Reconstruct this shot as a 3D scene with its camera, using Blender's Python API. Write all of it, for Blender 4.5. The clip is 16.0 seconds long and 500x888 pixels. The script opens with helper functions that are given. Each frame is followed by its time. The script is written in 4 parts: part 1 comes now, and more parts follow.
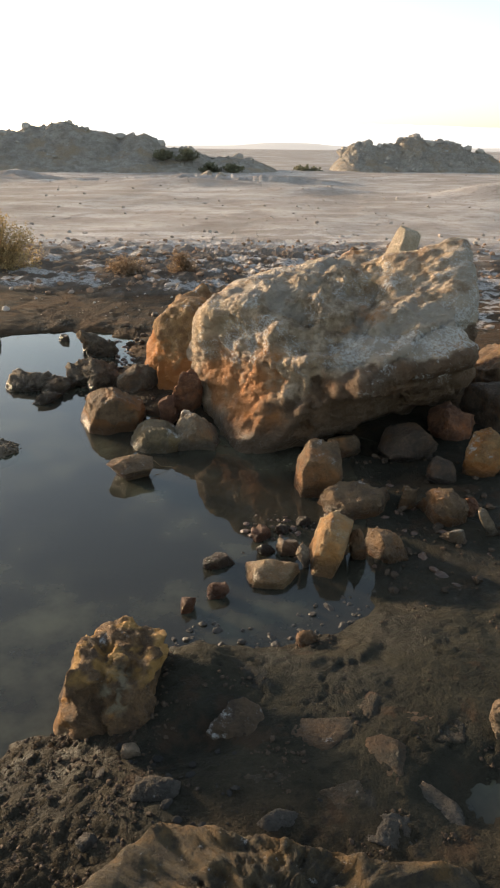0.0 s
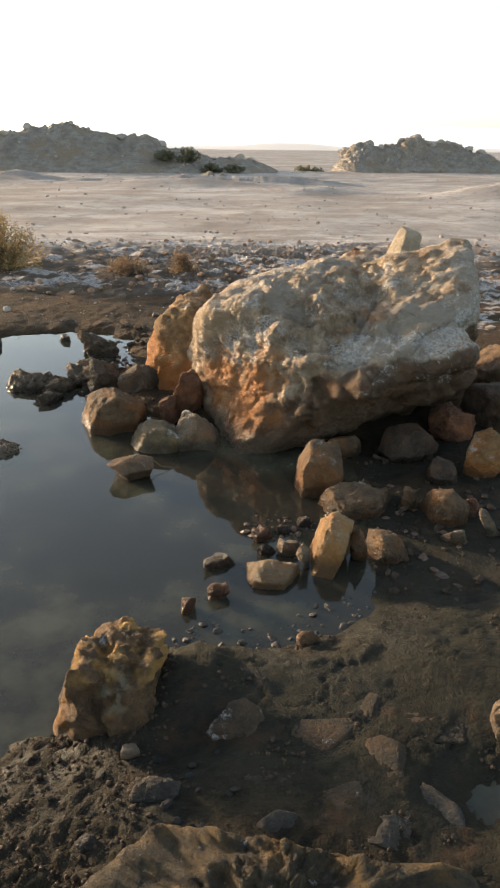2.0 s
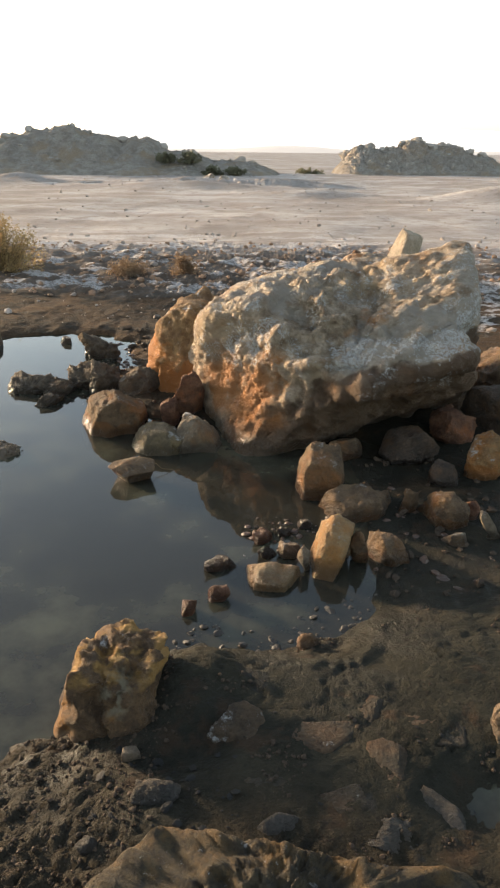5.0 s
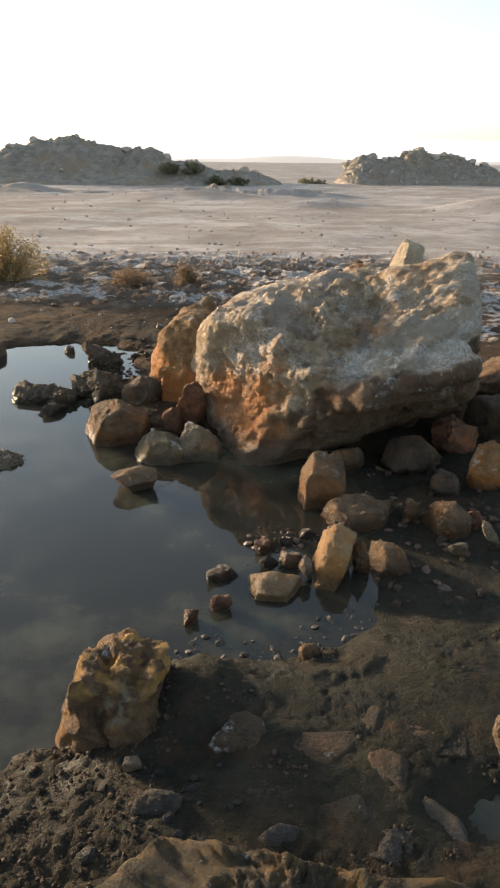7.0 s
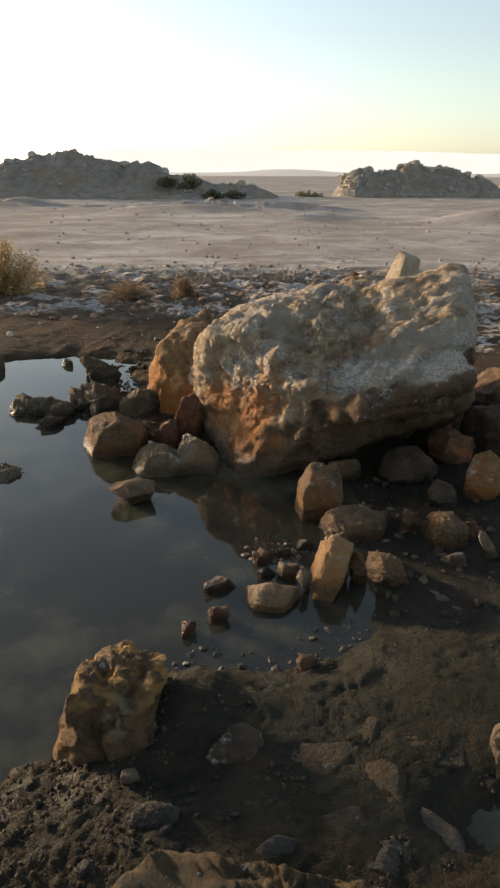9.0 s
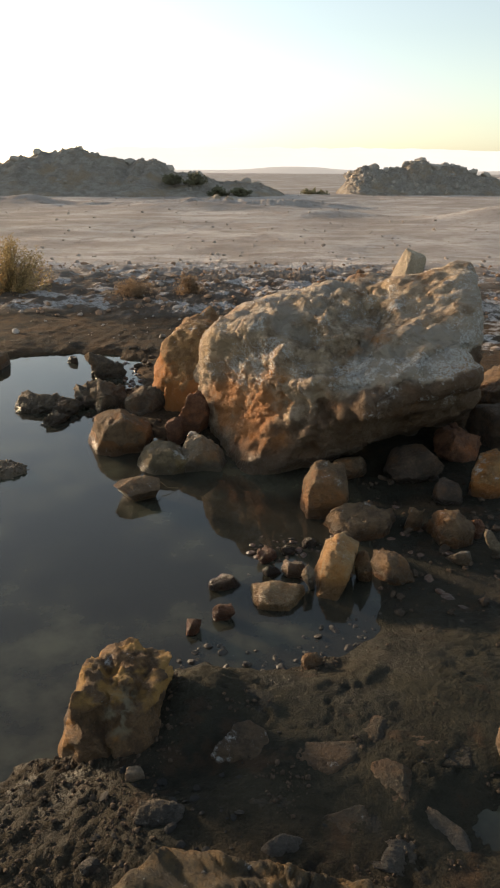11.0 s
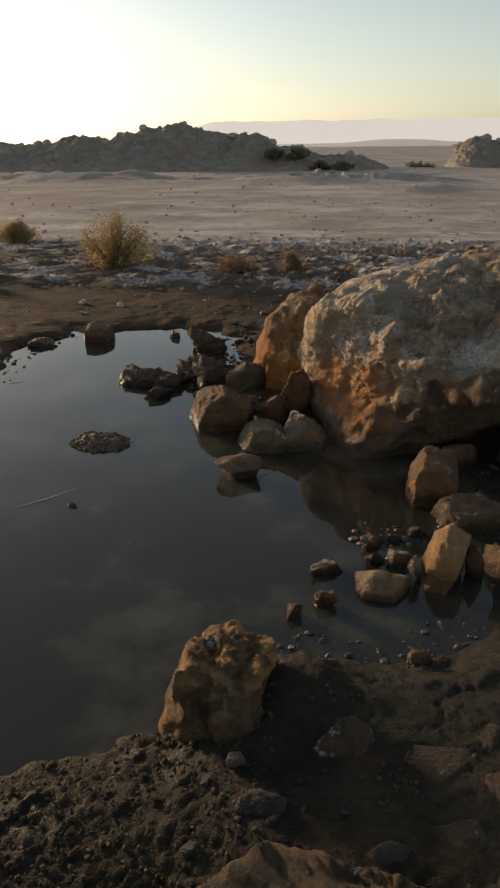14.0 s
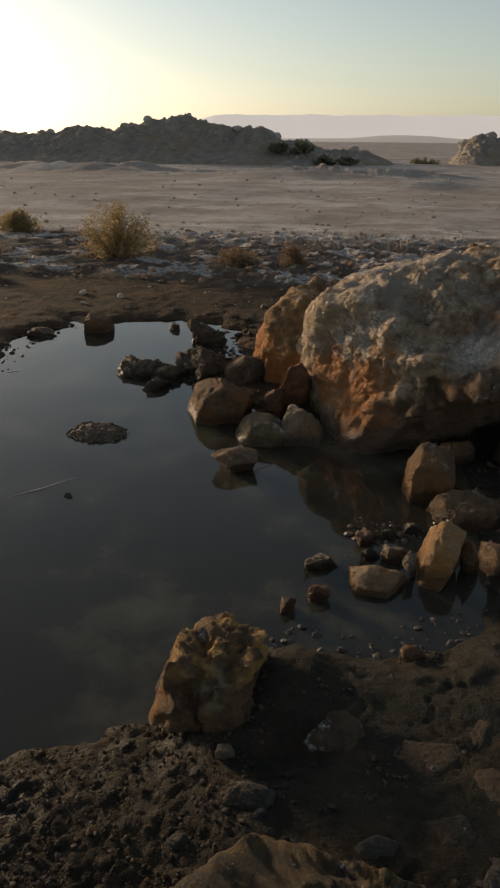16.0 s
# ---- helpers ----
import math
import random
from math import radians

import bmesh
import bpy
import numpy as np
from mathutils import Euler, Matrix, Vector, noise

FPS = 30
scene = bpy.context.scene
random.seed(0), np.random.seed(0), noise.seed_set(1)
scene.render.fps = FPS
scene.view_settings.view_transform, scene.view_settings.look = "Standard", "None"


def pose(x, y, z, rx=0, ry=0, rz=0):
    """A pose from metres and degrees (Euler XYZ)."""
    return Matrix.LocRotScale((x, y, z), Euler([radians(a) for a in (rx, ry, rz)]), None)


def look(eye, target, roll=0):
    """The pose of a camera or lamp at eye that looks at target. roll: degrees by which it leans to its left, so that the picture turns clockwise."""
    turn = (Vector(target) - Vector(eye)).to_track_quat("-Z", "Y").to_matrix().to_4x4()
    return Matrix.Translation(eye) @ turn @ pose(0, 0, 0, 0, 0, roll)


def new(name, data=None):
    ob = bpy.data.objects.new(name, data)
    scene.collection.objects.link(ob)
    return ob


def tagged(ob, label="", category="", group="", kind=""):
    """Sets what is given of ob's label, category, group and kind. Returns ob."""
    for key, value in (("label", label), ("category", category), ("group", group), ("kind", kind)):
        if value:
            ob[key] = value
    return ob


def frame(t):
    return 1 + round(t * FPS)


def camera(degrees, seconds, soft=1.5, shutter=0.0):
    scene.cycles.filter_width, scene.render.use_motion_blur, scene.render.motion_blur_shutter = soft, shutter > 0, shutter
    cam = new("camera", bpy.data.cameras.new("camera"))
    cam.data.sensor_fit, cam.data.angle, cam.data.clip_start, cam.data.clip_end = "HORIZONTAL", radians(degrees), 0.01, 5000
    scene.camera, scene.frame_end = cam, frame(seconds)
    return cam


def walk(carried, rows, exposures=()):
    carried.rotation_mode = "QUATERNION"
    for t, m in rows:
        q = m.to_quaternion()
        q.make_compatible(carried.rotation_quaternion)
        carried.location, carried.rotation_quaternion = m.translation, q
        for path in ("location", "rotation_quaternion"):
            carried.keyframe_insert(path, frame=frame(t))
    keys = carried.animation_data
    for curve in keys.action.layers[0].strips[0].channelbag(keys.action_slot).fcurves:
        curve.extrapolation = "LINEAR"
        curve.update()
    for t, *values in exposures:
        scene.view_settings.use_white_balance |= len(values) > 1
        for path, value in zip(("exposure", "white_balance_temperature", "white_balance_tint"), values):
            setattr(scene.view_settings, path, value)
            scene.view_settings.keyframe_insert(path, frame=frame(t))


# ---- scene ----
cam = camera(40.7, 16.0, soft=2.1)
PATH = [
    (0, (-0.028, -0.086, 1.474), (-0.076, 1.745, 0.671), 0.6),
    (0.5, (-0.026, -0.087, 1.474), (-0.072, 1.745, 0.672), 0.6),
    (1, (-0.027, -0.088, 1.476), (-0.075, 1.745, 0.678), 0.6),
    (1.5, (-0.025, -0.085, 1.474), (-0.081, 1.747, 0.674), 0.5),
    (2, (-0.026, -0.084, 1.473), (-0.077, 1.748, 0.671), 0.6),
    (2.5, (-0.023, -0.085, 1.473), (-0.07, 1.746, 0.67), 0.6),
    (3, (-0.024, -0.085, 1.474), (-0.071, 1.746, 0.671), 0.7),
    (3.5, (-0.023, -0.085, 1.474), (-0.074, 1.747, 0.674), 0.6),
    (4, (-0.024, -0.085, 1.474), (-0.078, 1.748, 0.676), 0.6),
    (6.5, (-0.027, -0.087, 1.477), (-0.08, 1.752, 0.694), 0.7),
    (7, (-0.024, -0.092, 1.482), (-0.086, 1.752, 0.709), 0.6),
    (7.5, (-0.027, -0.098, 1.486), (-0.08, 1.752, 0.726), 0.9),
    (8, (-0.028, -0.104, 1.492), (-0.078, 1.75, 0.743), 1.1),
    (8.5, (-0.017, -0.105, 1.49), (-0.068, 1.752, 0.747), 0.6),
    (9, (-0.016, -0.104, 1.487), (-0.075, 1.753, 0.746), 0.3),
    (11.5, (-0.023, -0.095, 1.484), (-0.106, 1.756, 0.731), 0.4),
    (12, (-0.033, -0.089, 1.483), (-0.165, 1.755, 0.719), 0.1),
    (12.5, (-0.046, -0.083, 1.482), (-0.203, 1.758, 0.718), 0.3),
    (13, (-0.054, -0.077, 1.479), (-0.24, 1.76, 0.71), 0.1),
    (13.5, (-0.069, -0.056, 1.464), (-0.325, 1.757, 0.658), -0.4),
    (14, (-0.092, -0.029, 1.464), (-0.425, 1.77, 0.657), -0.5),
    (14.5, (-0.127, -0.029, 1.463), (-0.554, 1.75, 0.654), 0.0),
    (15, (-0.138, -0.022, 1.461), (-0.591, 1.743, 0.637), 0.2),
    (15.5, (-0.119, -0.02, 1.453), (-0.508, 1.761, 0.629), 0.4),
    (16, (-0.084, -0.022, 1.454), (-0.413, 1.772, 0.632), 0.6),
]
walk(cam, [(t, look(eye, target, roll)) for t, eye, target, roll in PATH],
     [(0, 1.35, 6200, 7), (4, 1.60, 6200, 7), (6.5, 1.45, 6150, 7), (8, 1.30, 6100, 7), (8.5, 1.20, 6200, 7), (9, 0.87, 6250, 7), (11.5, 0.96, 6450, 8), (12, 0.72, 6480, 8),
      (12.5, 0.66, 6500, 8), (13.5, 0.59, 6500, 9), (14, 0.26, 6500, 10), (14.5, 0.05, 6500, 10), (15, -0.07, 6500, 10), (16, -0.03, 6400, 9)])

# ---- sky, sun and exposure ----
SUN_AZ, SUN_EL = -56.0, 8.5   # degrees: azimuth from +y (minus: towards -x), height
world = bpy.data.worlds.new("sky")
scene.world = world
world.use_nodes = True
wn = world.node_tree
sky = wn.nodes.new("ShaderNodeTexSky")
sky.sky_type = "NISHITA"
sky.sun_disc = False
sky.sun_elevation, sky.sun_rotation = radians(SUN_EL), radians(SUN_AZ)
sky.air_density, sky.dust_density, sky.ozone_density = 1.0, 1.1, 1.0
wn.nodes["Background"].inputs["Strength"].default_value = 0.15
pale = wn.nodes.new("ShaderNodeHueSaturation")   # dust in the air pales the sky's colours
pale.inputs["Saturation"].default_value = 0.62
wn.links.new(sky.outputs[0], pale.inputs["Color"])
wn.links.new(pale.outputs[0], wn.nodes["Background"].inputs["Color"])
sun = new("sun", bpy.data.lights.new("sun", "SUN"))
sun.data.energy, sun.data.angle, sun.data.color = 3.7, radians(6.0), (1.0, 0.71, 0.43)
sun_way = Vector((math.sin(radians(SUN_AZ)) * math.cos(radians(SUN_EL)), math.cos(radians(SUN_AZ)) * math.cos(radians(SUN_EL)), math.sin(radians(SUN_EL))))
sun.matrix_world = look(sun_way * 50, (0, 0, 0))



# ---- materials ----
def material(name):
    m = bpy.data.materials.new(name)
    m.use_nodes = True
    return m, m.node_tree, m.node_tree.nodes["Principled BSDF"]


def node(tree, kind, ins=None, **attrs):
    """A node, with sockets set from values or linked from other nodes' outputs."""
    n = tree.nodes.new(kind)
    if kind == "ShaderNodeTexNoise":
        n.inputs["Detail"].default_value = attrs.pop("detail", 6.0)
        n.inputs["Roughness"].default_value = attrs.pop("rough", 0.6)
    if "op" in attrs:
        n.operation = attrs.pop("op")
    for key, value in (ins or {}).items():
        socket = n.inputs[key]
        if isinstance(value, bpy.types.NodeSocket):
            tree.links.new(value, socket)
        else:
            socket.default_value = value
    return n


def noise_at(tree, where, scale, detail=6.0, rough=0.6):
    return node(tree, "ShaderNodeTexNoise", {"Vector": where, "Scale": scale}, detail=detail, rough=rough).outputs["Fac"]


def ramp(tree, fac, low, high):
    n = node(tree, "ShaderNodeMapRange", {"Value": fac, "From Min": low, "From Max": high})
    n.interpolation_type = "SMOOTHSTEP"
    return n.outputs["Result"]


def mixed(tree, fac, a, b):
    n = tree.nodes.new("ShaderNodeMix")
    n.data_type = "RGBA"
    for socket, value in ((n.inputs[0], fac), (n.inputs[6], a), (n.inputs[7], b)):
        if isinstance(value, bpy.types.NodeSocket):
            tree.links.new(value, socket)
        else:
            socket.default_value = value if isinstance(value, float) else (*value[:3], 1)
    return n.outputs[2]


def maths(tree, op, a, b=0.0):
    n = tree.nodes.new("ShaderNodeMath")
    n.operation = op
    for socket, value in zip(n.inputs, (a, b)):
        if isinstance(value, bpy.types.NodeSocket):
            tree.links.new(value, socket)
        else:
            socket.default_value = value
    return n.outputs[0]


def relief(tree, bsdf, height, strength, distance):
    b = node(tree, "ShaderNodeBump", {"Height": height, "Strength": strength, "Distance": distance})
    tree.links.new(b.outputs[0], bsdf.inputs["Normal"])


def rock_material(name, main, dark, stain, salt=0.3, grain=1.0, wet_to=0.03, stain_amount=0.5, layered=()):
    """Weathered desert rock: two browns, iron stains, salt bloom on the upper faces, a wet foot near the water."""
    m, t, bsdf = material(name)
    tc = t.nodes.new("ShaderNodeTexCoord")
    info = t.nodes.new("ShaderNodeObjectInfo")
    geo = t.nodes.new("ShaderNodeNewGeometry")
    shift = node(t, "ShaderNodeVectorMath", {0: tc.outputs["Object"], 1: info.outputs["Random"]}, op="ADD")
    scaled = node(t, "ShaderNodeVectorMath", {0: info.outputs["Random"], 1: (31.0, 17.0, 47.0)}, op="MULTIPLY")
    t.links.new(scaled.outputs[0], shift.inputs[1])
    where = shift.outputs[0]
    big = noise_at(t, where, 5.0 * grain, 4.0)
    mid = noise_at(t, where, 17.0 * grain, 8.0, 0.68)
    fine = noise_at(t, where, 95.0 * grain, 5.0, 0.7)
    color = mixed(t, ramp(t, mid, 0.35, 0.65), dark, main)
    stain_fac = maths(t, "MULTIPLY", ramp(t, big, 0.62 - 0.3 * stain_amount, 0.80 - 0.3 * stain_amount), ramp(t, noise_at(t, where, 9.0 * grain, 6.0), 0.3, 0.6))
    color = mixed(t, stain_fac, color, stain)
    color = mixed(t, maths(t, "MULTIPLY", ramp(t, fine, 0.52, 0.72), 0.6), color, [c * 0.4 for c in main])
    speck = noise_at(t, where, 55.0 * grain, 4.0, 0.7)
    color = mixed(t, maths(t, "MULTIPLY", ramp(t, speck, 0.60, 0.72), 0.5), color, [min(0.6, c * 1.7) for c in main])
    sep = node(t, "ShaderNodeSeparateXYZ", {0: geo.outputs["Normal"]})
    pos = node(t, "ShaderNodeSeparateXYZ", {0: geo.outputs["Position"]})
    up = ramp(t, sep.outputs["Z"], -0.05, 0.75)
    bloom = noise_at(t, where, 12.0 * grain, 10.0, 0.78)
    salt_fac = maths(t, "MULTIPLY", ramp(t, maths(t, "ADD", bloom, maths(t, "MULTIPLY", up, 0.08)), 0.69 - 0.2 * salt, 0.80 - 0.2 * salt), ramp(t, up, 0.0, 0.5))
    color = mixed(t, maths(t, "MULTIPLY", salt_fac, 0.8), color, (0.56, 0.54, 0.51))
    rust = t.nodes.new("ShaderNodeAttribute")
    rust.attribute_name = "rust"
    color = mixed(t, maths(t, "MULTIPLY", ramp(t, maths(t, "MULTIPLY", rust.outputs["Fac"], maths(t, "ADD", mid, 0.35)), 0.22, 0.55), 0.9), color, [c * 0.75 for c in stain])
    if layered:
        crumb = ramp(t, noise_at(t, where, 62.0, 8.0, 0.9), 0.36, 0.64)
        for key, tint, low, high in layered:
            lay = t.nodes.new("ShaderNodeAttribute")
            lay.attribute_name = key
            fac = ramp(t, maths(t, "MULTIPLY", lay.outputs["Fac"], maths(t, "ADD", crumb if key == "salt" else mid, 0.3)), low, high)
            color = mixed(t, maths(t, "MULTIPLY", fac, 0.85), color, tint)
    soaked = ramp(t, maths(t, "ADD", pos.outputs["Z"], maths(t, "MULTIPLY", big, -0.05)), wet_to + 0.015, wet_to - 0.03)
    color = mixed(t, maths(t, "MULTIPLY", soaked, 0.65), color, [c * 0.4 for c in dark])
    t.links.new(color, bsdf.inputs["Base Color"])
    gloss = node(t, "ShaderNodeMapRange", {"Value": soaked, "To Min": 0.82, "To Max": 0.28})
    t.links.new(gloss.outputs[0], bsdf.inputs["Roughness"])
    bsdf.inputs["Specular IOR Level"].default_value = 0.35
    pits = node(t, "ShaderNodeTexVoronoi", {"Vector": where, "Scale": 42.0 * grain}).outputs["Distance"]
    relief(t, bsdf, maths(t, "ADD", maths(t, "ADD", maths(t, "MULTIPLY", mid, 1.1), maths(t, "MULTIPLY", pits, 0.25)), maths(t, "MULTIPLY", fine, 1.0)), 1.0, 0.030 / grain)
    return m


ROCK_BROWN = rock_material("brown_rock", (0.215, 0.135, 0.072), (0.105, 0.066, 0.037), (0.28, 0.125, 0.042), 0.22)
ROCK_OCHRE = rock_material("ochre_rock", (0.37, 0.225, 0.10), (0.20, 0.11, 0.050), (0.46, 0.18, 0.045), 0.35)
ROCK_TAN = rock_material("tan_rock", (0.44, 0.30, 0.16), (0.22, 0.135, 0.066), (0.42, 0.20, 0.06), 0.12)
ROCK_OLIVE = rock_material("olive_rock", (0.24, 0.172, 0.095), (0.13, 0.10, 0.06), (0.34, 0.22, 0.07), 0.35)
ROCK_GREY = rock_material("grey_rock", (0.29, 0.22, 0.15), (0.14, 0.105, 0.072), (0.30, 0.17, 0.08), 0.4)
ROCK_DARK = rock_material("dark_rock", (0.13, 0.085, 0.055), (0.06, 0.042, 0.03), (0.17, 0.085, 0.037), 0.0)
ROCK_RED = rock_material("red_rock", (0.26, 0.12, 0.06), (0.13, 0.06, 0.035), (0.40, 0.14, 0.045), 0.12)
ROCK_NEAR = rock_material("iron_stained_rock", (0.165, 0.096, 0.045), (0.080, 0.047, 0.025), (0.31, 0.15, 0.04), 0.05, 1.3, -0.1, 0.4,
                          (("tan", (0.24, 0.165, 0.095), 0.3, 0.7), ("iron", (0.40, 0.225, 0.065), 0.10, 0.55), ("grey", (0.25, 0.215, 0.145), 0.25, 0.9)))
ROCK_FAR = rock_material("heap_rock", (0.46, 0.40, 0.33), (0.30, 0.25, 0.20), (0.40, 0.30, 0.20), 0.1, 0.12, -1.0)
ROCK_SLATE = rock_material("grey_clod", (0.085, 0.073, 0.060), (0.045, 0.038, 0.031), (0.08, 0.06, 0.04), 0.0, 1.0, 0.0)
ROCK_MUDDY = rock_material("muddy_rock", (0.046, 0.037, 0.022), (0.027, 0.022, 0.014), (0.078, 0.044, 0.020), 0.0, 1.2, 0.0, 0.8)
ROCK_MUD = rock_material("mud_coated_rock", (0.165, 0.122, 0.080), (0.085, 0.063, 0.043), (0.17, 0.10, 0.05), 0.05)
ROCK_CRUSTED = rock_material("salt_topped_rock", (0.110, 0.070, 0.038), (0.055, 0.036, 0.021), (0.14, 0.065, 0.025), 0.42, 1.0, 0.0)
ROCK_SLAB = rock_material("slab_rock", (0.075, 0.053, 0.025), (0.030, 0.023, 0.015), (0.135, 0.078, 0.026), 0.10, 2.4, 0.0, 0.6)
ROCK_PALE = rock_material("pale_rock", (0.50, 0.43, 0.35), (0.34, 0.28, 0.22), (0.42, 0.32, 0.22), 0.2, 0.3, -1.0)
ROCK_STANDING = rock_material("standing_rock", (0.62, 0.50, 0.36), (0.46, 0.36, 0.25), (0.44, 0.27, 0.11), 0.3, 0.6, 0.0, 0.3)
# the brown layer is rusty stain plus the undercut's shade, painted into the colour
BOULDER_ROCK = rock_material("boulder_rock", (0.60, 0.46, 0.325), (0.29, 0.20, 0.125), (0.50, 0.22, 0.07), 0.30, 0.75, 0.06, 0.25,
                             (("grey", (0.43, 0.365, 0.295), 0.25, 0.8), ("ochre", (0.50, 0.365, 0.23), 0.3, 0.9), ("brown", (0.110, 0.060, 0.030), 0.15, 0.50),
                              ("iron", (0.42, 0.165, 0.045), 0.18, 0.65), ("salt", (0.70, 0.67, 0.63), 0.62, 0.95)))


def ground_material():
    """Dry dust, wet mud, iron-stained clay and salt crust, shared out by the land's own layers."""
    m, t, bsdf = material("desert_ground")
    geo = t.nodes.new("ShaderNodeNewGeometry")
    where = geo.outputs["Position"]

    def layer(name):
        n = t.nodes.new("ShaderNodeAttribute")
        n.attribute_name = name
        return n.outputs["Fac"]
    big = noise_at(t, where, 0.55, 6.0)
    mid = noise_at(t, where, 4.5, 8.0, 0.65)
    fine = noise_at(t, where, 38.0, 6.0, 0.7)
    mud = mixed(t, ramp(t, mid, 0.35, 0.65), (0.016, 0.0148, 0.0098), (0.034, 0.0305, 0.0205))
    mud = mixed(t, ramp(t, fine, 0.5, 0.75), mud, (0.017, 0.014, 0.012))
    mud = mixed(t, maths(t, "MULTIPLY", ramp(t, noise_at(t, where, 3.2, 4.0), 0.52, 0.62), 0.7), mud, (0.026, 0.0245, 0.0175))
    mud = mixed(t, maths(t, "MULTIPLY", ramp(t, noise_at(t, where, 5.3, 5.0), 0.58, 0.66), 0.6), mud, (0.052, 0.031, 0.018))
    mud = mixed(t, maths(t, "MULTIPLY", ramp(t, noise_at(t, where, 7.1, 5.0), 0.63, 0.70), 0.6), mud, (0.036, 0.034, 0.031))
    dust = mixed(t, ramp(t, big, 0.35, 0.65), (0.37, 0.32, 0.28), (0.51, 0.46, 0.415))
    dust = mixed(t, maths(t, "MULTIPLY", ramp(t, noise_at(t, where, 0.13, 7.0, 0.65), 0.44, 0.60), 0.65), dust, (0.25, 0.205, 0.17))
    dust = mixed(t, maths(t, "MULTIPLY", ramp(t, mid, 0.5, 0.72), 0.6), dust, (0.24, 0.18, 0.14))
    dust = mixed(t, maths(t, "MULTIPLY", ramp(t, fine, 0.55, 0.72), 0.5), dust, (0.22, 0.17, 0.135))
    stretched = node(t, "ShaderNodeVectorMath", {0: where, 1: (0.35, 1.0, 1.0)}, op="MULTIPLY").outputs[0]
    dust = mixed(t, maths(t, "MULTIPLY", ramp(t, noise_at(t, stretched, 0.8, 8.0, 0.7), 0.46, 0.60), 0.45), dust, (0.25, 0.19, 0.15))
    dust = mixed(t, maths(t, "MULTIPLY", ramp(t, noise_at(t, where, 1.7, 8.0, 0.7), 0.52, 0.64), 0.5), dust, (0.22, 0.165, 0.13))
    color = mixed(t, layer("dry"), mud, dust)
    iron = mixed(t, ramp(t, fine, 0.4, 0.7), (0.09, 0.052, 0.025), (0.045, 0.027, 0.015))
    color = mixed(t, maths(t, "MULTIPLY", layer("iron"), ramp(t, mid, 0.3, 0.55)), color, iron)
    crust = noise_at(t, where, 15.0, 10.0, 0.85)
    salt = ramp(t, maths(t, "MULTIPLY", layer("salt"), maths(t, "ADD", ramp(t, crust, 0.32, 0.68), 0.30)), 0.36, 0.90)
    color = mixed(t, maths(t, "MULTIPLY", salt, 0.68), color, (0.60, 0.555, 0.52))
    t.links.new(color, bsdf.inputs["Base Color"])
    wet = maths(t, "MULTIPLY", layer("wet"), ramp(t, mid, 0.62, 0.40))
    gloss = node(t, "ShaderNodeMapRange", {"Value": wet, "To Min": 0.90, "To Max": 0.42})
    t.links.new(gloss.outputs[0], bsdf.inputs["Roughness"])
    bsdf.inputs["Specular IOR Level"].default_value = 0.13
    grit = noise_at(t, where, 150.0, 3.0, 0.7)
    relief(t, bsdf, maths(t, "ADD", maths(t, "ADD", maths(t, "MULTIPLY", mid, 2.0), fine), maths(t, "MULTIPLY", grit, 0.35)), 0.9, 0.02)
    return m


def water_material(name, body):
    m, t, bsdf = material(name)
    geo = t.nodes.new("ShaderNodeNewGeometry")
    cloud = noise_at(t, geo.outputs["Position"], 2.1, 6.0)
    color = mixed(t, ramp(t, cloud, 0.46, 0.70), body, [c * k for c, k in zip(body, (2.7, 2.8, 2.4))])
    t.links.new(color, bsdf.inputs["Base Color"])
    bsdf.inputs["Roughness"].default_value = 0.0
    bsdf.inputs["IOR"].default_value = 1.36
    bsdf.inputs["Alpha"].default_value = 0.95
    return m


GROUND = ground_material()
WATER = water_material("murky_water", (0.027, 0.025, 0.019))


def plain_material(name, a, b, scale, rough=0.85):
    m, t, bsdf = material(name)
    tc = t.nodes.new("ShaderNodeTexCoord")
    info = t.nodes.new("ShaderNodeObjectInfo")
    n = noise_at(t, tc.outputs["Object"], scale)
    isl = t.nodes.new("ShaderNodeNewGeometry").outputs["Random Per Island"]
    t.links.new(mixed(t, maths(t, "MULTIPLY", maths(t, "ADD", n, isl), 0.5), a, b), bsdf.inputs["Base Color"])
    bsdf.inputs["Roughness"].default_value = rough
    bsdf.inputs["Specular IOR Level"].default_value = 0.5 if rough < 0.7 else 0.2
    relief(t, bsdf, n, 0.4, 0.01)
    return m


GRAVEL = plain_material("gravel", (0.030, 0.023, 0.016), (0.085, 0.056, 0.036), 60.0, 0.8)
PALE_GRAVEL = plain_material("pale_gravel", (0.17, 0.125, 0.095), (0.50, 0.43, 0.37), 30.0)
HEAP_STONE = plain_material("heap_stone", (0.28, 0.24, 0.20), (0.44, 0.385, 0.325), 2.0)
CLOD = plain_material("clod", (0.15, 0.092, 0.058), (0.36, 0.23, 0.15), 20.0)
MUD_CLOD = plain_material("mud_clod", (0.022, 0.018, 0.014), (0.075, 0.055, 0.038), 60.0, 0.6)
ISLET = plain_material("islet_gravel", (0.055, 0.041, 0.029), (0.17, 0.13, 0.09), 60.0, 0.75)
FLAKE = plain_material("grey_flake", (0.010, 0.009, 0.008), (0.034, 0.031, 0.028), 50.0, 0.85)
SCUM = plain_material("scum", (0.17, 0.155, 0.13), (0.26, 0.24, 0.205), 40.0, 0.5)
WET_PEBBLE = plain_material("wet_pebble", (0.03, 0.019, 0.013), (0.12, 0.062, 0.035), 60.0, 0.35)
TWIG = plain_material("twig", (0.10, 0.07, 0.04), (0.21, 0.155, 0.09), 40.0)


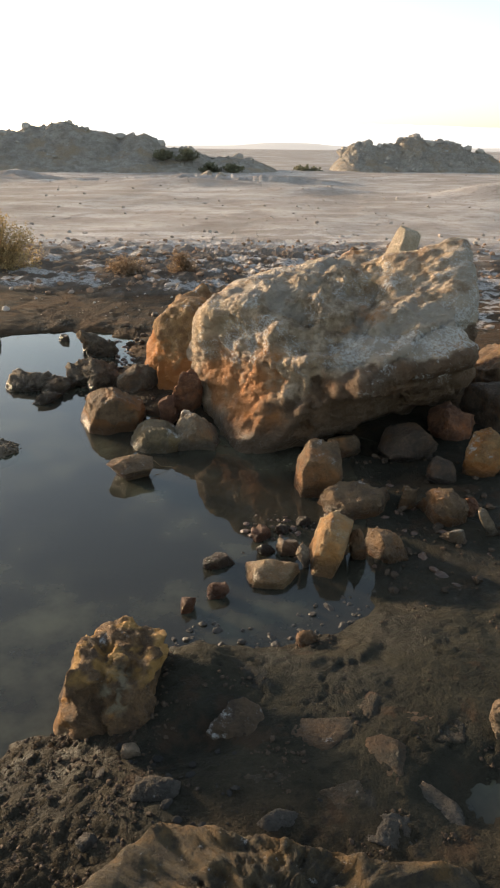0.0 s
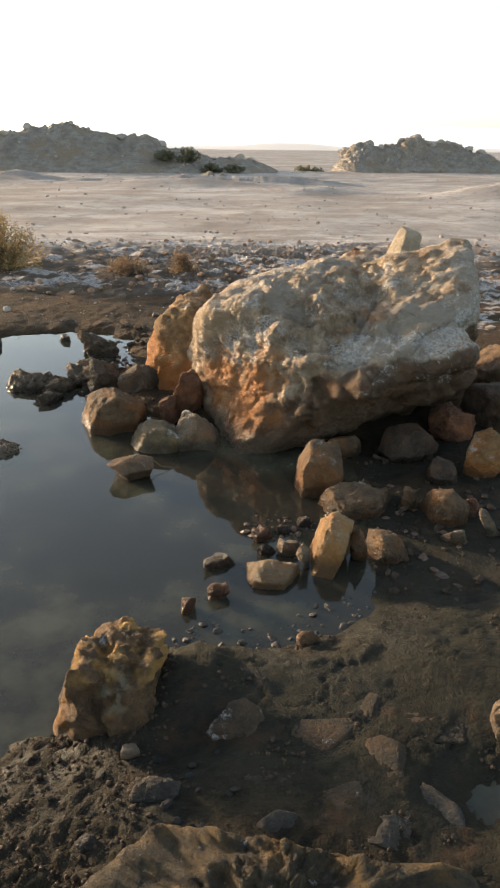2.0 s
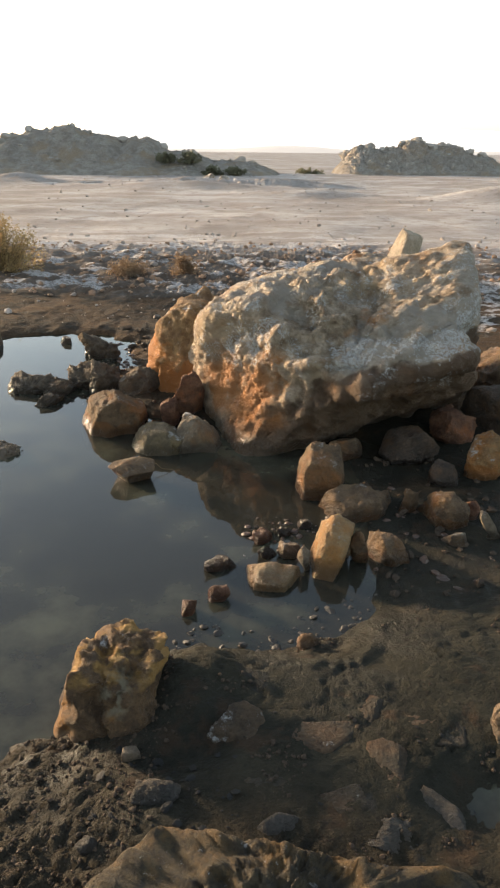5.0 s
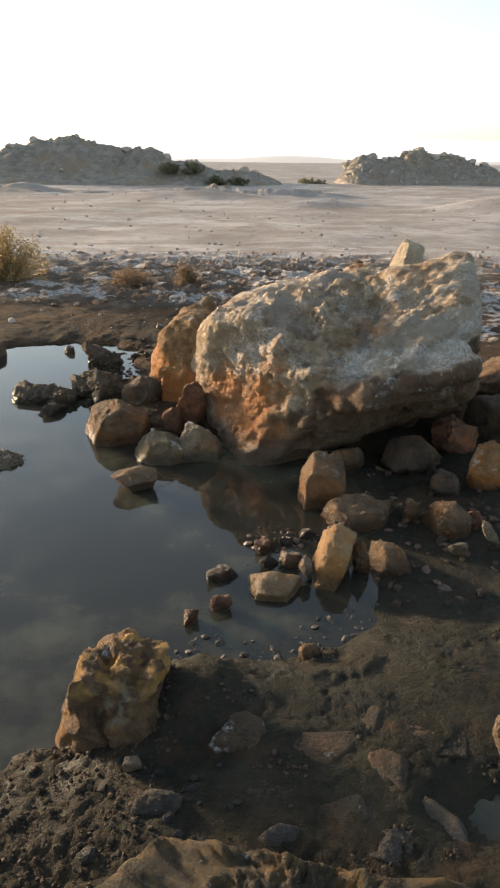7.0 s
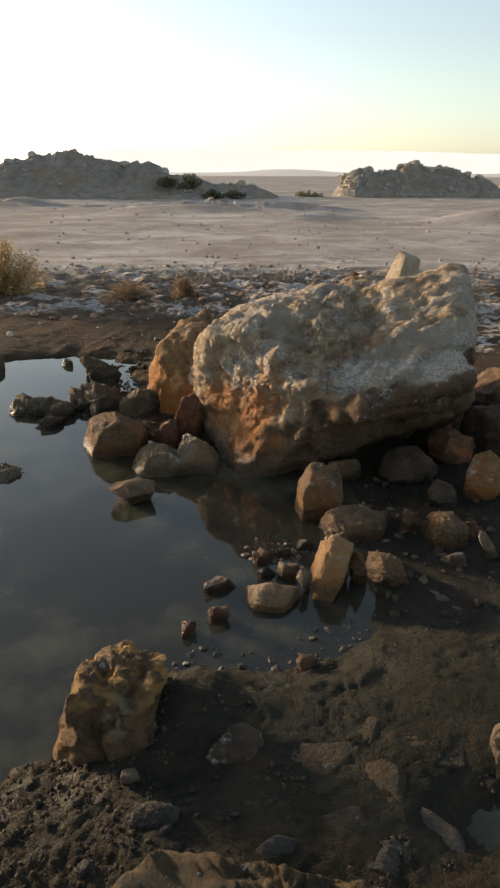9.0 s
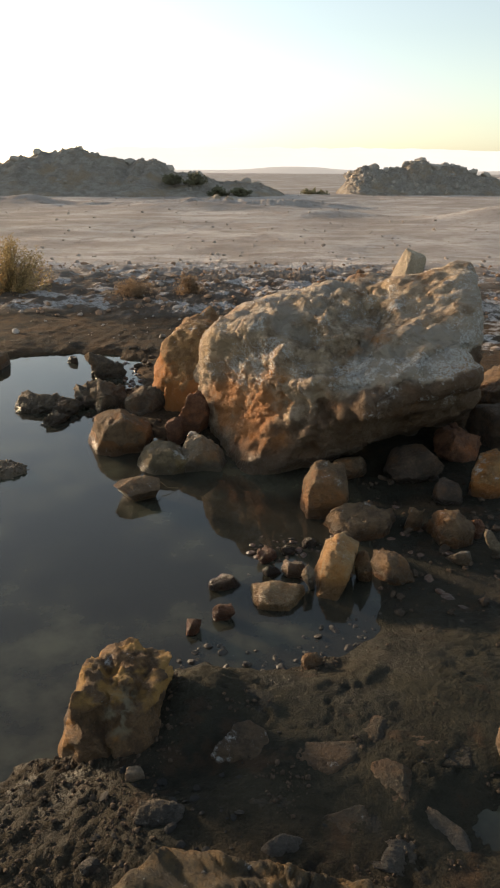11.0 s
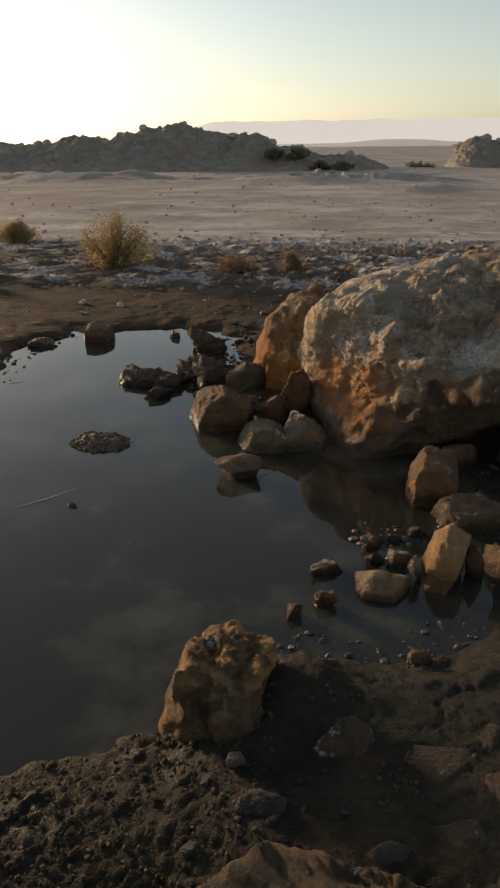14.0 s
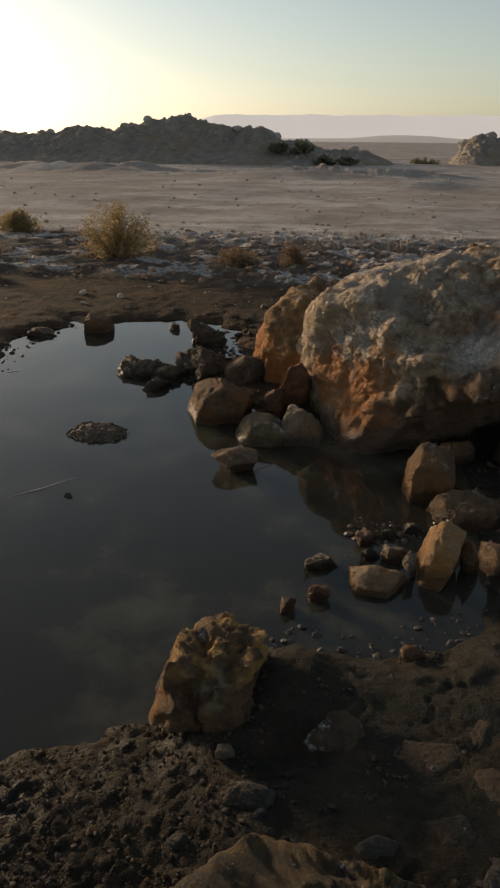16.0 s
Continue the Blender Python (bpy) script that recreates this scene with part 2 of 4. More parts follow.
def leaf_material(name, low, high):
    m, t, bsdf = material(name)
    isl = t.nodes.new("ShaderNodeNewGeometry").outputs["Random Per Island"]
    color = mixed(t, isl, low, high)
    t.links.new(color, bsdf.inputs["Base Color"])
    bsdf.inputs["Roughness"].default_value = 0.7
    thin = node(t, "ShaderNodeBsdfTranslucent", {"Color": color})
    both = node(t, "ShaderNodeMixShader", {0: 0.45, 1: bsdf.outputs[0], 2: thin.outputs[0]})
    t.links.new(both.outputs[0], t.nodes["Material Output"].inputs["Surface"])
    return m


LEAF = leaf_material("dry_leaf", (0.24, 0.175, 0.080), (0.39, 0.285, 0.135))
BROWN_LEAF = leaf_material("withered_leaf", (0.17, 0.11, 0.065), (0.27, 0.185, 0.11))
DARK_LEAF = leaf_material("dark_leaf", (0.13, 0.125, 0.075), (0.22, 0.20, 0.12))


# haze over distant land, put into the colour as a pale even glow
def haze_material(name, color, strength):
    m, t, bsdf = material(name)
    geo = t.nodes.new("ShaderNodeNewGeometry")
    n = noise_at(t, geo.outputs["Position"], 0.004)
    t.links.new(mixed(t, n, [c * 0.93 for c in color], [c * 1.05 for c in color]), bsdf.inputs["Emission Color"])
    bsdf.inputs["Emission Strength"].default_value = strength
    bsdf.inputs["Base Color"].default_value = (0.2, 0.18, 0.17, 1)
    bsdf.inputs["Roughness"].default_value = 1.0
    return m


# both ranges glow by themselves in the tint that haze would give them
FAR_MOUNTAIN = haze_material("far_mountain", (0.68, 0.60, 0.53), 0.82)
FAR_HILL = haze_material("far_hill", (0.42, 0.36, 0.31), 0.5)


# ---- shapes in numbers ----
PERM = np.random.RandomState(7).permutation(256)
PERM = np.concatenate([PERM, PERM, PERM])
GRAD = np.random.RandomState(8).normal(size=(256, 3))
GRAD /= np.linalg.norm(GRAD, axis=1)[:, None]


def perlin(p):
    """Gradient noise, about -0.7 to 0.7, at points p (n, 3)."""
    i = np.floor(p).astype(int)
    f = p - i
    u = f * f * f * (f * (f * 6 - 15) + 10)
    i &= 255
    total = 0.0
    for dx in (0, 1):
        for dy in (0, 1):
            for dz in (0, 1):
                h = PERM[PERM[PERM[i[:, 0] + dx] + i[:, 1] + dy] + i[:, 2] + dz]
                d = np.einsum("ij,ij->i", GRAD[h], f - np.array((dx, dy, dz)))
                w = (u[:, 0] if dx else 1 - u[:, 0]) * (u[:, 1] if dy else 1 - u[:, 1]) * (u[:, 2] if dz else 1 - u[:, 2])
                total = total + w * d
    return total


def fbm(p, octaves=4, gain=0.5):
    total, amp = 0.0, 1.0
    for k in range(octaves):
        total = total + amp * perlin(p * 2.03 ** k + 17.3 * k)
        amp *= gain
    return total


def ridged(p, octaves=4, gain=0.5):
    total, amp = 0.0, 1.0
    for k in range(octaves):
        total = total + amp * (0.35 - np.abs(perlin(p * 2.07 ** k + 9.1 * k)))
        amp *= gain
    return total


def worley(p):
    """Distances to the nearest and second nearest of scattered seeds, and the nearest one's random number."""
    i = np.floor(p).astype(int)
    first, second, tag = np.full(len(p), 9.0), np.full(len(p), 9.0), np.zeros(len(p))
    for dx in (-1, 0, 1):
        for dy in (-1, 0, 1):
            c = i[:, :2] + (dx, dy)
            h = PERM[PERM[c[:, 0] & 255] + (c[:, 1] & 255)]
            d = np.hypot(c[:, 0] + PERM[h + 11] / 256 - p[:, 0], c[:, 1] + PERM[h + 97] / 256 - p[:, 1])
            near = d < first
            second = np.where(near, first, np.minimum(second, d))
            tag = np.where(near, h / 256, tag)
            first = np.where(near, d, first)
    return first, second, tag


def smooth(a, b, v):
    s = np.clip((v - a) / (b - a), 0, 1)
    return s * s * (3 - 2 * s)


def turn(rx, ry, rz):
    a, b, c = np.radians((rx, ry, rz))
    mx = np.array([[1, 0, 0], [0, np.cos(a), -np.sin(a)], [0, np.sin(a), np.cos(a)]])
    my = np.array([[np.cos(b), 0, np.sin(b)], [0, 1, 0], [-np.sin(b), 0, np.cos(b)]])
    mz = np.array([[np.cos(c), -np.sin(c), 0], [np.sin(c), np.cos(c), 0], [0, 0, 1]])
    return mz @ my @ mx


def carve(dirs, planes, power):
    """Radius in each direction of the softened solid that the planes (normal, distance) bound."""
    total = np.zeros(len(dirs))
    for n, d in planes:
        n = np.array(n, float)
        total += np.maximum(0, dirs @ (n / np.linalg.norm(n)) / d) ** power
    return total ** (-1 / power)


def stone_shape(dirs, size, seed, turned=(0, 0, 0), cuts=7, power=12, rough=1.0, given=None):
    """A broken stone: a skewed block with knocked-off corners, its faces weathered by noise. Points round its centre."""
    rng = np.random.RandomState(seed)
    planes = []
    for axis in range(3):
        for sign in (-1, 1):
            n = rng.normal(0, 0.16, 3)
            n[axis] += sign
            planes.append((n, rng.uniform(0.86, 1.0)))
    for _ in range(cuts):
        n = rng.normal(size=3)
        planes.append((n, rng.uniform(0.80, 1.12)))
    p = dirs * carve(dirs, planes, power * 1.7)[:, None]
    low, high = p.min(0), p.max(0)
    # blunter corners and skewed sides, within the same bounds
    skew = np.random.RandomState(seed + 5000)
    more = given or planes[:6] + [(skew.normal(size=3) * (1, 1, 0.8) + (0, 0, 0.25), skew.uniform(0.74, 0.98)) for _ in range(cuts)]
    if not given:
        more = [(np.array(n) + skew.normal(0, 0.20, 3), d) for n, d in more[:6]] + more[6:]
    p = dirs * carve(dirs, more, power * 2.6)[:, None]
    p = low + (p - p.min(0)) / (p.max(0) - p.min(0)) * (high - low)
    p = p * np.array(size) / 2
    m = (size[0] * size[1] * size[2]) ** (1 / 3)
    off = rng.uniform(0, 50, 3)
    q = p / m
    q = q + 0.16 * np.stack([fbm(q * 3 + off + k, 2) for k in (0, 31, 67)], 1)
    bump = 0.05 * fbm(q * 2.1 + off, 2) + 0.11 * (ridged(q * np.array((2.4, 2.4, 4.6)) + off, 5, 0.55) - 0.15) + 0.05 * fbm(q * 9 + off, 4, 0.7)
    p = p + dirs * (bump * m * rough * 0.8)[:, None]
    p = chipped(p, dirs, 14, 0.50 * m, 0.045 * m * min(1.0, rough), seed + 77, 0.22)
    p = p + dirs * (0.022 * m * fbm(p / m * 16 + off, 3, 0.7))[:, None]
    return p @ turn(*turned).T


def normals(p, faces):
    """Unit normals at the points of a closed mesh of triangles."""
    n = np.cross(p[faces[:, 1]] - p[faces[:, 0]], p[faces[:, 2]] - p[faces[:, 0]])
    total = np.stack([sum(np.bincount(faces[:, c], n[:, k], len(p)) for c in range(3)) for k in range(3)], 1)
    return total / (np.linalg.norm(total, axis=1)[:, None] + 1e-12)


def chipped(p, dirs, count, size, depth, seed, tilt=0.35, lowest=-9.0):
    """Flat flakes struck off a stone: each presses the points round one spot back to a tilted plane."""
    rng = np.random.RandomState(seed)
    p = p.copy()
    for _ in range(count):
        i = rng.randint(len(p))
        n = dirs[i] + rng.normal(0, tilt, 3)
        n /= np.linalg.norm(n)
        reach = size * rng.uniform(0.5, 1.3)
        away = p - p[i]
        deep = depth * rng.uniform(0.5, 1.3)
        over = np.minimum(away @ n + deep, 1.8 * deep)
        dist = np.sqrt((away ** 2).sum(1))
        near = (over > 0) & (dist < reach) & (p[:, 2] > lowest)
        p[near] -= n * (over[near] * smooth(reach, reach * 0.72, dist[near]))[:, None]
    return p


# ---- the land ----
# the pool's shore, once round
SHORE = np.array([
    (-1.03, 1.01), (-0.84, 1.11), (-0.71, 1.20), (-0.58, 1.27), (-0.46, 1.45), (-0.34, 1.62), (-0.22, 1.66), (-0.07, 1.64),
    (0.08, 1.68), (0.28, 1.84), (0.62, 1.95), (0.95, 2.10), (1.08, 2.35), (1.02, 2.60), (1.10, 2.85), (1.00, 3.05), (0.40, 3.45),
    (-0.20, 3.55), (-0.55, 3.62), (-0.95, 3.72), (-1.06, 4.20), (-1.10, 4.85), (-1.20, 5.40), (-1.48, 5.68), (-1.80, 5.62),
    (-2.20, 5.46), (-2.68, 5.44), (-2.82, 4.82), (-2.73, 4.14), (-2.70, 3.55), (-2.95, 2.60), (-2.50, 1.50), (-1.70, 0.95)])


def shore_distance(x, y):
    """Metres to the shore: minus in the pool."""
    best, inside = np.full(len(x), 1e9), np.zeros(len(x), bool)
    for (ax, ay), (bx, by) in zip(SHORE, np.roll(SHORE, -1, axis=0)):
        s = np.clip(((x - ax) * (bx - ax) + (y - ay) * (by - ay)) / ((bx - ax) ** 2 + (by - ay) ** 2), 0, 1)
        best = np.minimum(best, np.hypot(x - ax - s * (bx - ax), y - ay - s * (by - ay)))
        cross = ((ay > y) != (by > y)) & (x < (bx - ax) * (y - ay) / (by - ay + 1e-12) + ax)
        inside ^= cross
    return np.where(inside, -best, best)


def bump_at(x, y, cx, cy, rx, ry, rot=0.0):
    c, s = math.cos(radians(rot)), math.sin(radians(rot))
    u, v = (x - cx) * c + (y - cy) * s, -(x - cx) * s + (y - cy) * c
    return np.exp(-(u / rx) ** 2 - (v / ry) ** 2)


def land(x, y):
    """Height of the ground and its layers: salt, wet, dry, iron."""
    p = np.stack([x, y, np.zeros_like(x)], 1)
    reach = np.hypot(x, y)
    close = reach < 6.0
    near = smooth(2.6, 1.9, y) * smooth(-2.2, -1.2, x)
    d = shore_distance(x, y) + (0.07 + 0.08 * near * smooth(-0.2, 0.1, x) + 0.16 * smooth(3.6, 5.0, y)) * fbm(p * 2.2, 4, 0.6) + 0.03 * fbm(p * 11, 2) * smooth(9, 5, reach)
    bank = 0.055 + 0.045 * near * smooth(-0.6, -0.2, x) + 0.02 * near
    back = smooth(6.9, 7.5, y + 0.5 * fbm(p * 0.9, 2))
    h = np.where(d < 0, -0.16 * (1 - np.exp(np.minimum(d, 0) / 0.22)), bank * (1 - np.exp(-np.maximum(d, 0) / (0.12 + 0.14 * near * smooth(-0.25, 0.1, x)))))
    flats = smooth(0.20, 0.44, x) * smooth(1.74, 1.92, y - 0.15 * (x - 0.4)) * smooth(3.5, 3.1, y)
    h = h * (1 - flats) + flats * (0.007 + 0.014 * fbm(p * 5, 3) + 0.02 * smooth(0.7, 1.3, x))
    # the near bank: a low ridge along the water, a hollow behind it, clods
    h += 0.015 * bump_at(x, y, 0.22, 1.55, 0.45, 0.18, 12)
    h += 0.012 * bump_at(x, y, -0.18, 1.48, 0.16, 0.10, 20)
    h -= 0.045 * bump_at(x, y, -0.20, 1.15, 0.13, 0.08, 15)
    h -= 0.050 * bump_at(x, y, 0.52, 1.03, 0.16, 0.11, 10)
    # the step behind the pool and the rubble beyond
    h += back * (0.01 + 0.05 * ridged(p * 1.3, 3, 0.65) + 0.06 * fbm(p * 3.2, 4, 0.75)) * smooth(13, 10, y)
    h += smooth(9, 14, y) * (0.12 * fbm(p * 0.12, 3) + 0.04 * fbm(p * 0.6, 3, 0.5))
    berm = 30.0 + 3.0 * fbm(p * 0.08 + 4, 2)
    h += np.exp(-((y - berm) / 1.6) ** 2) * (0.22 + 0.5 * fbm(p * 0.22 + 7, 3, 0.6) + 0.16 * fbm(p * 1.3 + 2, 4, 0.75)) * smooth(6, -2, x)
    h += smooth(12, 24, y) * 0.10 + 0.42 * bump_at(x, y, 7.4, 22.5, 2.2, 1.3) + 0.25 * bump_at(x, y, -3.0, 27, 3.0, 1.2) + 0.2 * bump_at(x, y, 1.5, 24, 2.0, 1.0)
    h += 0.16 * bump_at(x, y, 1.15, 7.9, 0.8, 0.5) + 0.08 * bump_at(x, y, 0.5, 7.9, 1.1, 0.5)
    h += smooth(40, 60, reach) * 0.35 * fbm(p * 0.03, 3)
    # fine relief close by
    q = p[close]
    tops = smooth(-0.03, 0.05, d[close])
    w1, w2, tag = worley(q * 20 + 0.6 * np.stack([fbm(q * 9, 2), fbm(q * 9 + 40, 2), 0 * q[:, 0]], 1))
    v1, v2, vtag = worley(q * 46 + 3.3)
    plate = smooth(0.05, 0.25, w2 - w1)
    small = smooth(0.05, 0.35, v2 - v1)
    fade = smooth(0.35, 0.6, q[:, 1]) * smooth(1.6, 1.2, np.abs(q[:, 0]))
    stony = smooth(-0.30, -0.45, q[:, 0] - 0.1 * fbm(q * 4, 2)) * smooth(1.6, 1.3, q[:, 1]) + 0.55 * smooth(0.0, 0.2, fbm(q * 3.1 + 9, 2))
    # flat slabs of bedrock under the mud, with open joints
    warp = q + 0.085 * np.stack([fbm(q * 7, 3), fbm(q * 7 + 40, 3), 0 * q[:, 0]], 1)
    b1, b2, btag = worley(warp * np.array((5.0, 6.5, 1)) + 1.7)
    slabs = smooth(-0.36, -0.22, q[:, 0]) * smooth(1.75, 1.45, q[:, 1]) * fade
    h[close] += slabs * (0.006 * (btag - 0.5) - 0.007 * smooth(0.07, 0.0, b2 - b1) * smooth(-0.1, 0.25, fbm(q * 4 + 5, 2)))
    mild = 1 - 0.35 * slabs
    lump = fade * (0.0046 * (plate * (0.35 + tag) - 0.6) * stony + 0.0055 * small * vtag * (0.45 + stony))
    h[close] += tops * (lump * (0.4 + 0.6 * mild) + (0.2 + 0.8 * fade) * (0.018 * fbm(q * 4.5, 3, 0.5) * mild + 0.0075 * ridged(q * 17 + 4, 4, 0.75) * mild + 0.003 * smooth(0.06, 0.12, w2 - w1) * smooth(0.05, 0.2, fbm(q * 2.3 + 30, 2)))) * (0.35 + 0.65 * smooth(2.4, 1.8, q[:, 1]) + 0.15 * smooth(3.2, 4.2, q[:, 1]))
    h += smooth(2.6, 3.4, y) * smooth(8.0, 7.0, y) * smooth(-0.02, 0.15, d) * (0.016 * fbm(p * 2.4 + 11, 2) + 0.012 * fbm(p * 9 + 5, 4, 0.75))
    salt = 0.95 * back * smooth(14.5, 9.5, y) * smooth(-0.05, 0.25, fbm(p * np.array((1.6, 2.2, 1)) + 5, 4, 0.65))
    salt += 0.75 * smooth(10, 12, y) * smooth(17, 13, y) * smooth(-0.1, 0.25, fbm(p * np.array((0.5, 1.2, 1)) + 3, 4))
    salt += 0.55 * smooth(18, 22, y) * smooth(0.0, 0.3, fbm(p * np.array((0.10, 0.45, 1)) + 8, 4))
    salt += 1.4 * bump_at(x, y, 2.25, 6.6, 0.7, 1.5) * smooth(-0.25, 0.2, fbm(p * 5, 4, 0.65)) + 0.9 * bump_at(x, y, 0.9, 8.0, 0.9, 0.4)
    wet = smooth(0.6, 0.1, d) * smooth(6.8, 6.0, y) * (1 - 0.85 * smooth(2.8, 3.6, y))
    dry = smooth(9.3, 11.5, y + 1.2 * fbm(p * 0.5, 3)) + 0.35 * back
    iron = 0.7 * smooth(3.2, 4.2, y) * smooth(7.5, 6.6, y) + smooth(0.0, 0.35, fbm(p * 1.7 + 20, 3)) * smooth(8, 6, y) * (0.10 + 0.90 * smooth(2, 4, y)) + 0.55 * back * smooth(12, 10, y) + 0.10 * smooth(-0.25, -0.45, x) * smooth(1.6, 1.3, y) + 0.1 * bump_at(x, y, -0.1, 0.8, 0.5, 0.25)
    return h, np.clip(salt, 0, 1), np.clip(wet, 0, 1), np.clip(dry, 0, 1), np.clip(iron, 0, 1)


def ball(level):
    """Directions and triangles of an icosphere."""
    bm = bmesh.new()
    bmesh.ops.create_icosphere(bm, subdivisions=level, radius=1)
    v = np.array([p.co[:] for p in bm.verts])
    f = np.array([[p.index for p in face.verts] for face in bm.faces])
    bm.free()
    return v / np.linalg.norm(v, axis=1)[:, None], f


BALLS = {level: ball(level) for level in (1, 2, 4, 5, 6, 7)}


def mesh_object(name, verts, faces, mat, soft=True, parent=None, layers=None):
    verts, faces = np.asarray(verts, np.float32), np.asarray(faces, np.int32)
    me = bpy.data.meshes.new(name)
    me.vertices.add(len(verts))
    me.vertices.foreach_set("co", verts.ravel())
    k = faces.shape[1]
    me.loops.add(faces.size)
    me.loops.foreach_set("vertex_index", faces.ravel())
    me.polygons.add(len(faces))
    me.polygons.foreach_set("loop_start", np.arange(0, faces.size, k, dtype=np.int32))
    me.polygons.foreach_set("use_smooth", np.full(len(faces), soft))
    for key, values in (layers or {}).items():
        me.attributes.new(key, "FLOAT", "POINT").data.foreach_set("value", np.asarray(values, np.float32))
    me.update()
    me.validate()
    me.materials.append(mat)
    ob = new(name, me)
    ob.parent = parent
    return ob


def spread(start, stop, fine, growth, limit):
    """Grid lines: even from start to stop, then wider and wider to limit."""
    out = [stop]
    step = fine
    while out[-1] < limit:
        step *= growth
        out.append(out[-1] + step)
    return list(np.arange(start, stop, fine)) + out


right = spread(0, 1.15, 0.0105, 1.036, 2600)
left = [-v for v in spread(0, 1.15, 0.0105, 1.025, 2600)[1:]][::-1]
xs = np.array(left + right)
ahead = spread(0.62, 2.2, 0.0105, 1.0078, 60)
while ahead[-1] < 4300:
    ahead.append(ahead[-1] * 1.06)
behind = [0.62 - v for v in spread(0, 0.5, 0.02, 1.12, 900)[1:]][::-1]
ys = np.array(behind + ahead)
gx, gy = np.meshgrid(xs, ys)
height, salt, wet, dry, iron = land(gx.ravel(), gy.ravel())
nx, ny = len(xs), len(ys)
a = (np.arange(ny - 1)[:, None] * nx + np.arange(nx - 1)[None, :]).ravel()
ground = mesh_object("ground", np.stack([gx.ravel(), gy.ravel(), height], 1), np.stack([a, a + 1, a + 1 + nx, a + nx], 1), GROUND,
                     layers={"salt": salt, "wet": wet, "dry": dry, "iron": iron})
tagged(ground, "dark wet mud banks giving way to a pale dusty salt-crusted desert plain", "ground", kind="structure")


def ground_z(x, y):
    return float(land(np.array([float(x)]), np.array([float(y)]))[0][0])


# water: one still sheet
wx, wy = np.meshgrid(np.linspace(-3.3, 1.3, 24), np.linspace(0.8, 5.9, 26))
a = (np.arange(25)[:, None] * 24 + np.arange(23)[None, :]).ravel()
water = mesh_object("water", np.stack([wx.ravel(), wy.ravel(), 0 * wx.ravel()], 1), np.stack([a, a + 1, a + 25, a + 24], 1), WATER)
tagged(water, "still murky brown pool water reflecting the bright sky", "water", kind="structure")


# a puddle on the near bank
turns = np.linspace(0, 2 * np.pi, 40, endpoint=False)
ring = np.stack([0.52 + 0.26 * np.cos(turns), 1.03 + 0.20 * np.sin(turns), 0 * turns + 0.079], 1)
puddle = mesh_object("puddle", np.concatenate([ring, [(0.52, 1.03, 0.079)]]), [(k, (k + 1) % 40, 40) for k in range(40)], WATER)
tagged(puddle, "small dark puddle in a hollow of the muddy bank", "puddle", kind="structure")


# ---- rocks ----
def rock(centre, size, seed, turned, cuts, power, rough, mat, label, name="rock", category="rock", group="", given=None):
    """One broken stone of that size about its centre."""
    level = 5 if max(size) > 0.07 else 4
    dirs, faces = BALLS[level]
    p = stone_shape(dirs, size, seed, turned, cuts, power, rough, given)
    rust = smooth(0.10, -0.12, p[:, 2] / size[2] + 0.25 * fbm(p / max(size) * 4 + seed, 2)) if mat in (ROCK_OCHRE, ROCK_BROWN, ROCK_TAN) else 0 * p[:, 2]
    ob = mesh_object(name, p, faces, mat, layers={"rust": rust})
    ob.location = centre
    return tagged(ob, label, category, group)


